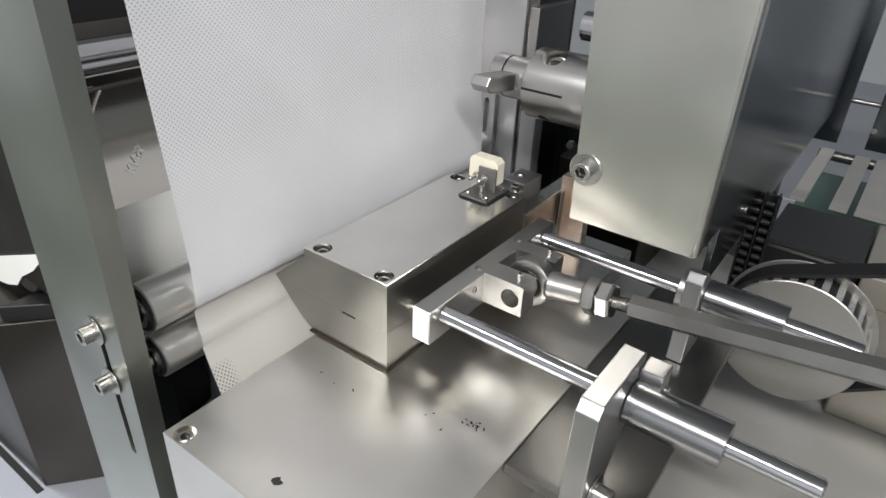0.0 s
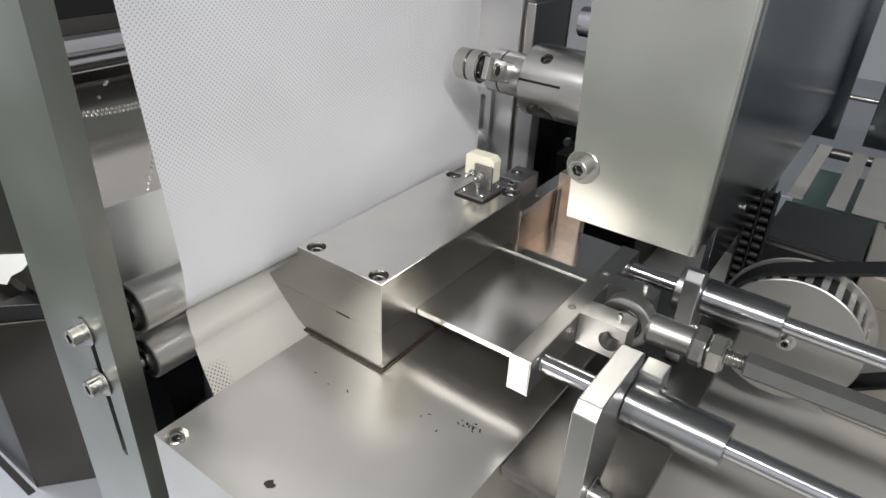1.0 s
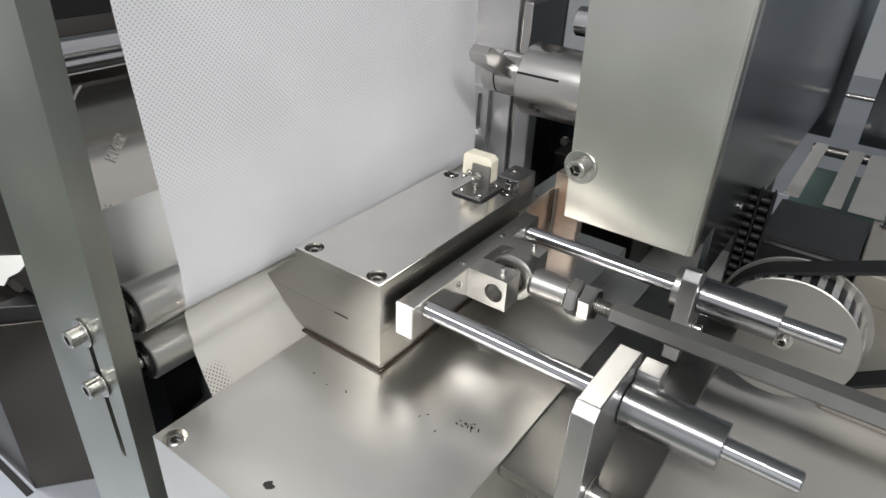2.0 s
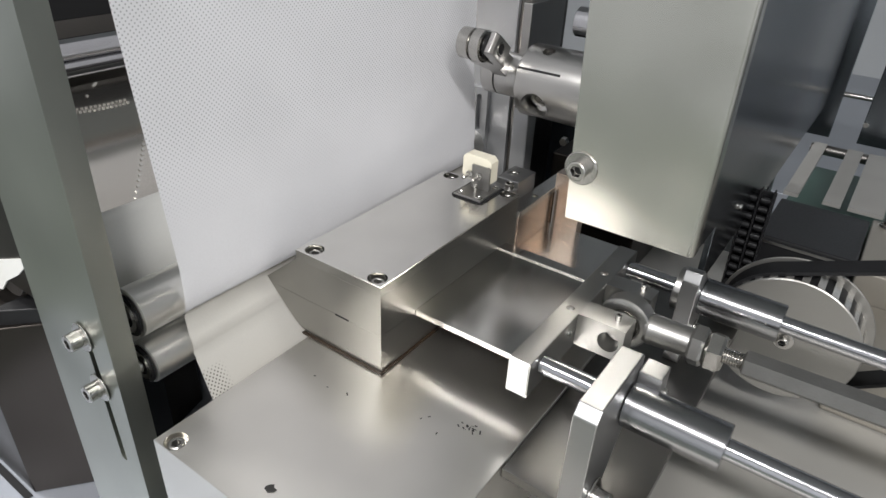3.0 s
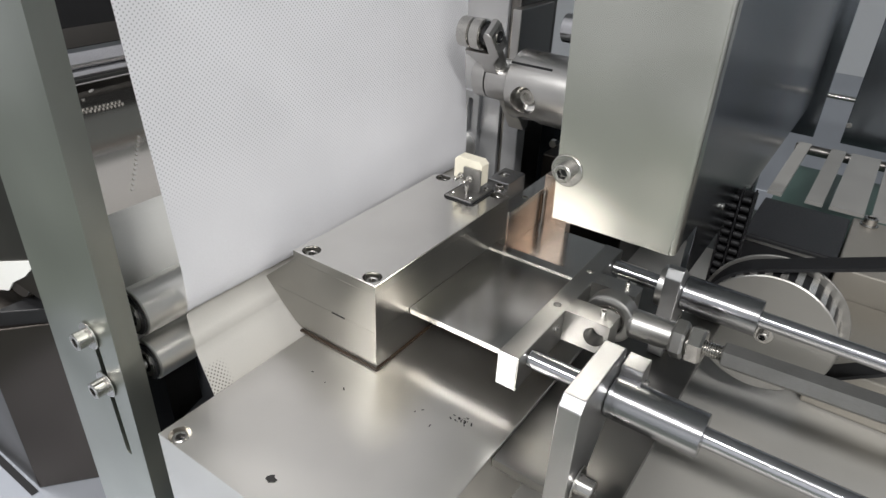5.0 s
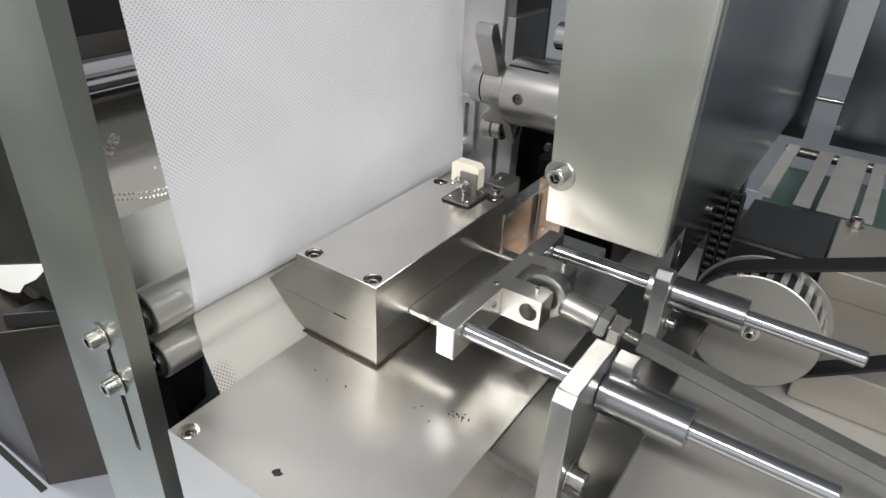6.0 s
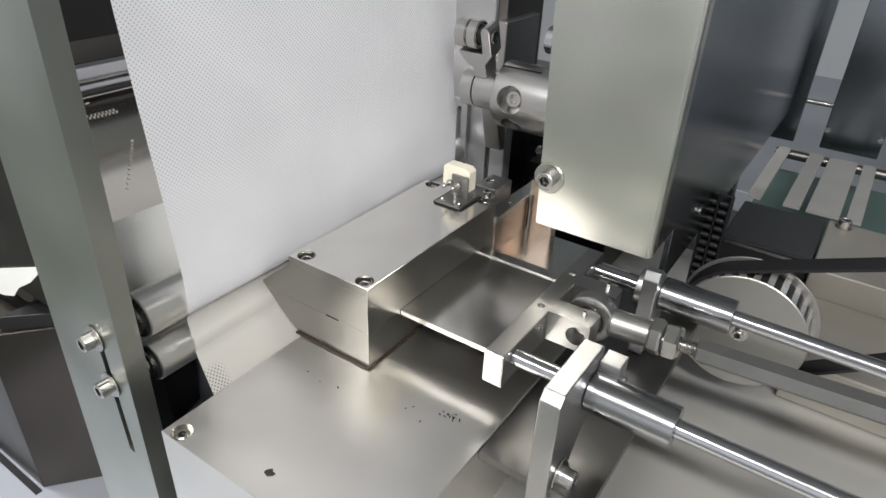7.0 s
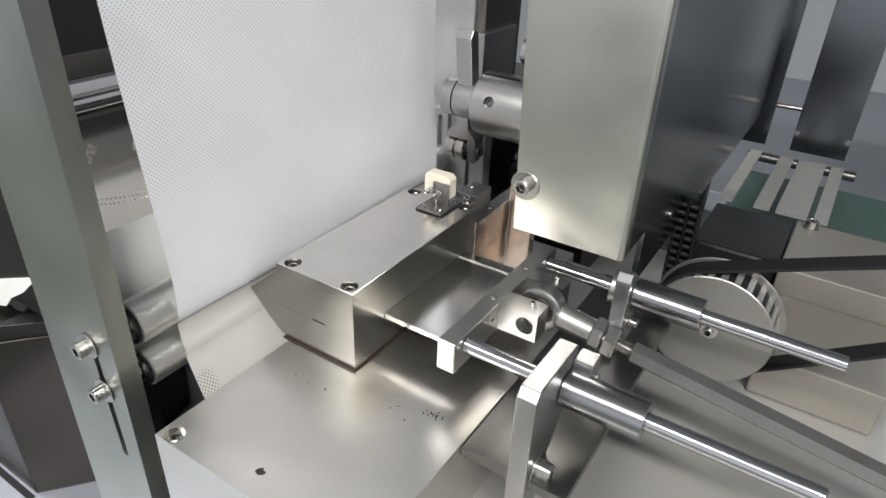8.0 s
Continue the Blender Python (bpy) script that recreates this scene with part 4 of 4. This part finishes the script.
def left_machinery():
    t = thing("upper_rollers", "polished rollers stacked above the embossing drum", "roller")
    for x, z, r in ((-0.250, 0.1405, 0.0078), (-0.256, 0.1275, 0.0042)):
        part("roller", cyl(B(), (x, -0.125, z), (x, 0.32, z), r, 40), ROD_STEEL, t)
    part("rail", box(B(), (-0.262, -0.125, 0.1195), (-0.250, 0.32, 0.1210), 0.0005), SHAFT_STEEL, t)
    # black plate added so that the background above the rollers is dark
    tagged(part("black_backdrop", box(B(), (-0.46, -0.125, 0.120), (-0.44, 0.34, 0.26), 0.001), RUBBER), "matt black plate added for the dark background above the drum", "guard")
    # added backing: fills the dark area beside the post, hides the drum's end
    tagged(part("dark_backing", box(B(), (-0.56, -0.1285, -0.06), (-0.206, -0.1265, 0.26), 0.0005), BIN_STEEL), "dark plate added to hide the drum's end", "guard")
    # second dark plate, added as backdrop further back
    tagged(part("dark_backdrop", box(B(), (-0.50, -0.13, -0.2995), (-0.47, 0.55, 0.20), 0.001), DARK_STEEL), "dark steel plate added as backdrop behind the drum", "guard")
    # white sheet laid on the drum in place of the web mirrored there
    w = thing("drum_reflection", "white sheet painting the web's reflection on the drum", "fabric web")
    b = B()
    prof = [(-0.320 + 0.1316 * math.cos(radians(a)), -0.045 + 0.1316 * math.sin(radians(a))) for a in range(33, -83, -4)]
    grid = [[b.verts.new((x, -0.12 + 0.42 * j / 6, z)) for j in range(7)] for x, z in prof]
    for u, v in zip(grid, grid[1:]):
        for j in range(6):
            b.faces.new((u[j], u[j + 1], v[j + 1], v[j])).smooth = True
    ob = part("strip", b, PAPER, w)
    ob.modifiers.new("thickness", "SOLIDIFY").thickness = 0.001
    c = thing("steel_bin", "dark brushed steel chute box on the deck", "chute")
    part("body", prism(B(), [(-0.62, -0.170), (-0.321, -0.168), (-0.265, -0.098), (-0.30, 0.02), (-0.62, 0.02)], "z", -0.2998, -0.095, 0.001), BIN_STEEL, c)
    part("lining", prism(B(), [(-0.319, -0.155), (-0.263, -0.096), (-0.263, -0.04), (-0.317, -0.08)], "z", -0.2998, -0.08, 0.001), BLACK_PAINT, c, "black inner edge")
    p = B()
    prism(p, [(-0.45, -0.085), (-0.369, -0.058), (-0.269, -0.018), (-0.25, -0.012), (-0.285, -0.040), (-0.315, -0.058), (-0.332, -0.074), (-0.356, -0.083), (-0.39, -0.090), (-0.45, -0.115)], "y", -0.1305, -0.1290, 0)
    tagged(part("paper_scrap", p, PAPER), "torn white paper strip hanging from the chute", "paper")


BELT = radians(22)
BELT_BACK = radians(35)


def pulley():
    y0, c, r = 0.2500, (0.2520, -0.0775), 0.0575
    t = thing("timing_pulley", "turned aluminium timing pulley with a shaft screw", "pulley")
    part("disc", lathe(B(), (c[0], y0, c[1]), (c[0], y0 + 0.030, c[1]), [(0, r - 0.0015), (0.0015, r), (0.030, r)], 80), PALE_STEEL, t)
    part("front_flange", lathe(B(), (c[0], y0 - 0.0016, c[1]), (c[0], y0, c[1]), [(0, r + 0.0014), (0.0008, r + 0.0024), (0.0016, r + 0.0024)], 80), PALE_STEEL, t)
    # black ring puts the shade of the tooth gaps into colour
    part("tooth_shade", tube(B(), (c[0], y0 + 0.001, c[1]), (c[0], y0 + 0.0300, c[1]), r + 0.0005, r - 0.004, 80), BLACK_PAINT, t, "black ring for the shade between the teeth")
    n = 30
    tooth = B()
    box(tooth, (-0.0030, 0.001, r - 0.001), (0.0030, 0.030, r + 0.0020), 0)
    me = mesh_of("tooth", tooth, STAMP)
    for i in range(n):
        o = new("tooth", me)
        o.parent = t
        o.matrix_local = Matrix.Translation((c[0], y0, c[1])) @ pose(0, 0, 0, 0, 360 * i / n, 0)
    part("flange", tube(B(), (c[0], y0 + 0.0302, c[1]), (c[0], y0 + 0.0325, c[1]), r + 0.008, 0.02, 80), PALE_STEEL, t)
    screw(t, faces_front(c[0], y0 - 0.0018, c[1]), 0.0050, 0.0050, 0.0090, "shaft screw with washer")
    k = thing("drive_belt", "black toothed rubber drive belt round the pulley", "belt")
    b = B()
    R = r + 0.0022
    up = Vector((math.cos(BELT), math.sin(BELT)))
    low = Vector((math.cos(BELT_BACK), math.sin(BELT_BACK)))
    path = [(c[0] - R * up.y + 0.40 * up.x, c[1] + R * up.x + 0.40 * up.y)]
    path += [(c[0] + R * math.sin(a), c[1] + R * math.cos(a)) for a in [-BELT - (math.pi - BELT_BACK + BELT) * i / 30 for i in range(31)]]
    path += [(c[0] + R * low.y + 0.40 * low.x, c[1] - R * low.x + 0.40 * low.y)]
    rows = []
    for i, (x, z) in enumerate(path):
        p, q = Vector(path[max(i - 1, 0)]), Vector(path[min(i + 1, len(path) - 1)])
        d = (q - p).normalized()
        nx, nz = d.y, -d.x
        rows.append([b.verts.new(v) for v in ((x, y0 + 0.004, z), (x, y0 + 0.028, z), (x + nx * 0.003, y0 + 0.028, z + nz * 0.003), (x + nx * 0.003, y0 + 0.004, z + nz * 0.003))])
    for u, v in zip(rows, rows[1:]):
        for i in range(4):
            b.faces.new((u[i], u[(i + 1) % 4], v[(i + 1) % 4], v[i]))
    part("band", b, RUBBER, k)


def right_machinery():
    g = thing("motor_housing", "black painted motor housing behind the pulley", "motor")
    part("body", box(B(), (0.186, 0.455, -0.1695), (0.288, 0.580, -0.0820), 0.002), BLACK_PAINT, g)
    part("edge_strip", box(B(), (0.190, 0.4535, -0.0900), (0.286, 0.4548, -0.0870), 0), SHAFT_STEEL, g)
    s = thing("bearing_stand", "pale steel bearing stand with a cap screw", "stand")
    part("body", box(B(), (0.290, 0.44, -0.1695), (0.46, 0.592, -0.0830), 0.002), STAND_STEEL, s)
    part("front_block", box(B(), (0.300, 0.300, -0.1695), (0.42, 0.4398, -0.1180), 0.002), STAND_STEEL, s)
    screw(s, pose(0.308, 0.578, -0.0828), 0.0080, 0.0090, 0.0105, "cap screw with washer")
    c = thing("roller_chain", "black oily double roller chain", "chain")
    link = B()
    for x in (0.0, 0.0125):
        cyl(link, (x, 0, 0), (x + 0.0095, 0, 0), 0.0034, 12)
    me_r = mesh_of("chain_roller", link, BLACK_PAINT)
    pl = B()
    for x in (-0.0020, 0.0102, 0.0226):
        prism(pl, [(-0.0040, -0.0075), (0.0040, -0.0075), (0.0046, 0.0), (0.0040, 0.0075), (-0.0040, 0.0075), (-0.0046, 0.0)], "x", x, x + 0.0016, 0)
    me_p = mesh_of("chain_link", pl, BLACK_PAINT)
    for i in range(15):
        for me, nm, dz in ((me_r, "chain_roller", 0.0), (me_p, "chain_link", 0.0051)):
            o = new(nm, me)
            o.parent = c
            o.matrix_local = pose(0.1765 - 0.0002 * i, 0.372, -0.150 + 0.0102 * i + dz)
    part("chain_backing", box(B(), (0.1745, 0.3790, -0.1695), (0.1985, 0.3830, 0.0), 0.0005), BLACK_PAINT, c)
    for i, (x0, x1) in enumerate(((0.184, 0.202), (0.231, 0.252), (0.260, 0.300), (0.308, 0.326))):
        tagged(part("conveyor_belt", prism(B(), [(0.600, -0.085), (0.600, -0.080), (0.836, -0.080), (0.8445, -0.0825), (0.8490, -0.088), (0.8490, -0.094), (0.8472, -0.094), (0.8468, -0.088), (0.8430, -0.084), (0.836, -0.082), (0.800, -0.085)], "x", x0, x1, 0), WHITE_BELT), "pale grey flat conveyor belt strip curving over its roller", "conveyor belt", "conveyor belts")
    tagged(part("belt_roller", cyl(B(), (0.180, 0.838, -0.0905), (0.345, 0.838, -0.0905), 0.0080, 28), DARK_STEEL), "dark steel conveyor end roller under the strips", "roller")
    tagged(part("conveyor_tray", box(B(), (0.180, 0.60, -0.20), (0.50, 0.90, -0.140), 0.001), GREEN_TRAY), "green conveyor tray under the belt strips", "tray")
    for x0, x1 in ((0.06, 0.196), (0.2365, 0.3235), (0.50, 0.95)):
        tagged(part("guard_plate", box(B(), (x0, 0.905, -0.090), (x1, 0.913, 0.32), 0.001), GUARD_STEEL), "dark blue-grey steel guard plate", "guard", "guard plates")
    for x in (0.2405, 0.3190):
        tagged(part("plate_screw", cyl(B(), (x, 0.9000, -0.0575), (x, 0.9048, -0.0575), 0.0045, 16), SCREW), "small bright screw on the guard plate", "screw")
    tagged(part("tie_bar", cyl(B(), (0.10, 0.925, -0.022), (0.30, 0.925, -0.022), 0.004, 16), SCREW), "thin bright tie bar behind the guard plates", "bar")
    f = thing("far_table", "pale machine table in the distance", "table")
    part("tabletop", box(B(), (-0.4, 1.15, -0.35), (1.4, 2.4, -0.30), 0.002), BLUE_DECK, f)
    for x in (-0.36, 1.30):
        for y in (1.19, 2.30):
            part("leg", box(B(), (x, y, -1.0), (x + 0.06, y + 0.06, -0.3502), 0.002), BLUE_DECK, f)


room()
decks()
base_block()
die_block()
sensor()
end_stop()
guide("guide_bracket", RODS[0], True)
guide("guide_bracket", RODS[1], False)
slide = carriage()
rod = push_rod()
cover_panel()
trip = lever()
back_frame()
post()
idler(-0.1500, -0.0280, 0.0200)
idler(-0.1445, -0.0720, 0.0180)
web()
roll = drum()
left_machinery()
pulley()
right_machinery()

# ---- movement ----
CYCLE = 2.108
STROKE = [0.016, 0.052, 0.083, 0.099, 0.105, 0.1055, 0.1055, 0.105, 0.105, 0.105, 0.1055, 0.106, 0.106, 0.106, 0.105, 0.101, 0.091, 0.074, 0.046, 0.0120, 0.0055, 0.016]
SWING_T = [0, 0.1, 0.2, 0.3, 0.5, 0.7, 1.0, 1.2, 1.4, 1.6, 1.7, 1.8, 1.9, 2.0, 2.108]
SWING = [7.7, 11.0, 10.4, 7.5, 5.2, 3.4, 1.2, -0.8, -2.0, -6.0, -8.0, -8.0, -5.6, 1.0, 7.7]


def motions():
    times = [i / 10 for i in range(81)]
    phase = [t % CYCLE for t in times]
    out = [float(np.interp(p, [i * CYCLE / 21 for i in range(22)], STROKE)) for p in phase]
    tilt = [float(np.interp(p, SWING_T, SWING)) for p in phase]
    walk(slide, [(t, pose(x, 0, 0)) for t, x in zip(times, out)])
    walk(rod, [(t, pose(x + 0.0430, 0.1215, -0.0300, 0, -a, 0)) for t, x, a in zip(times, out, tilt)])
    walk(trip, [(t, pose(0.003, 0.300, 0.0835, 360 * (t - 0.57) / CYCLE, 0, 0)) for t in times])
    walk(roll, [(t, pose(-0.320, 0, -0.045, 0, 90 * t / CYCLE, 0)) for t in times])


motions()
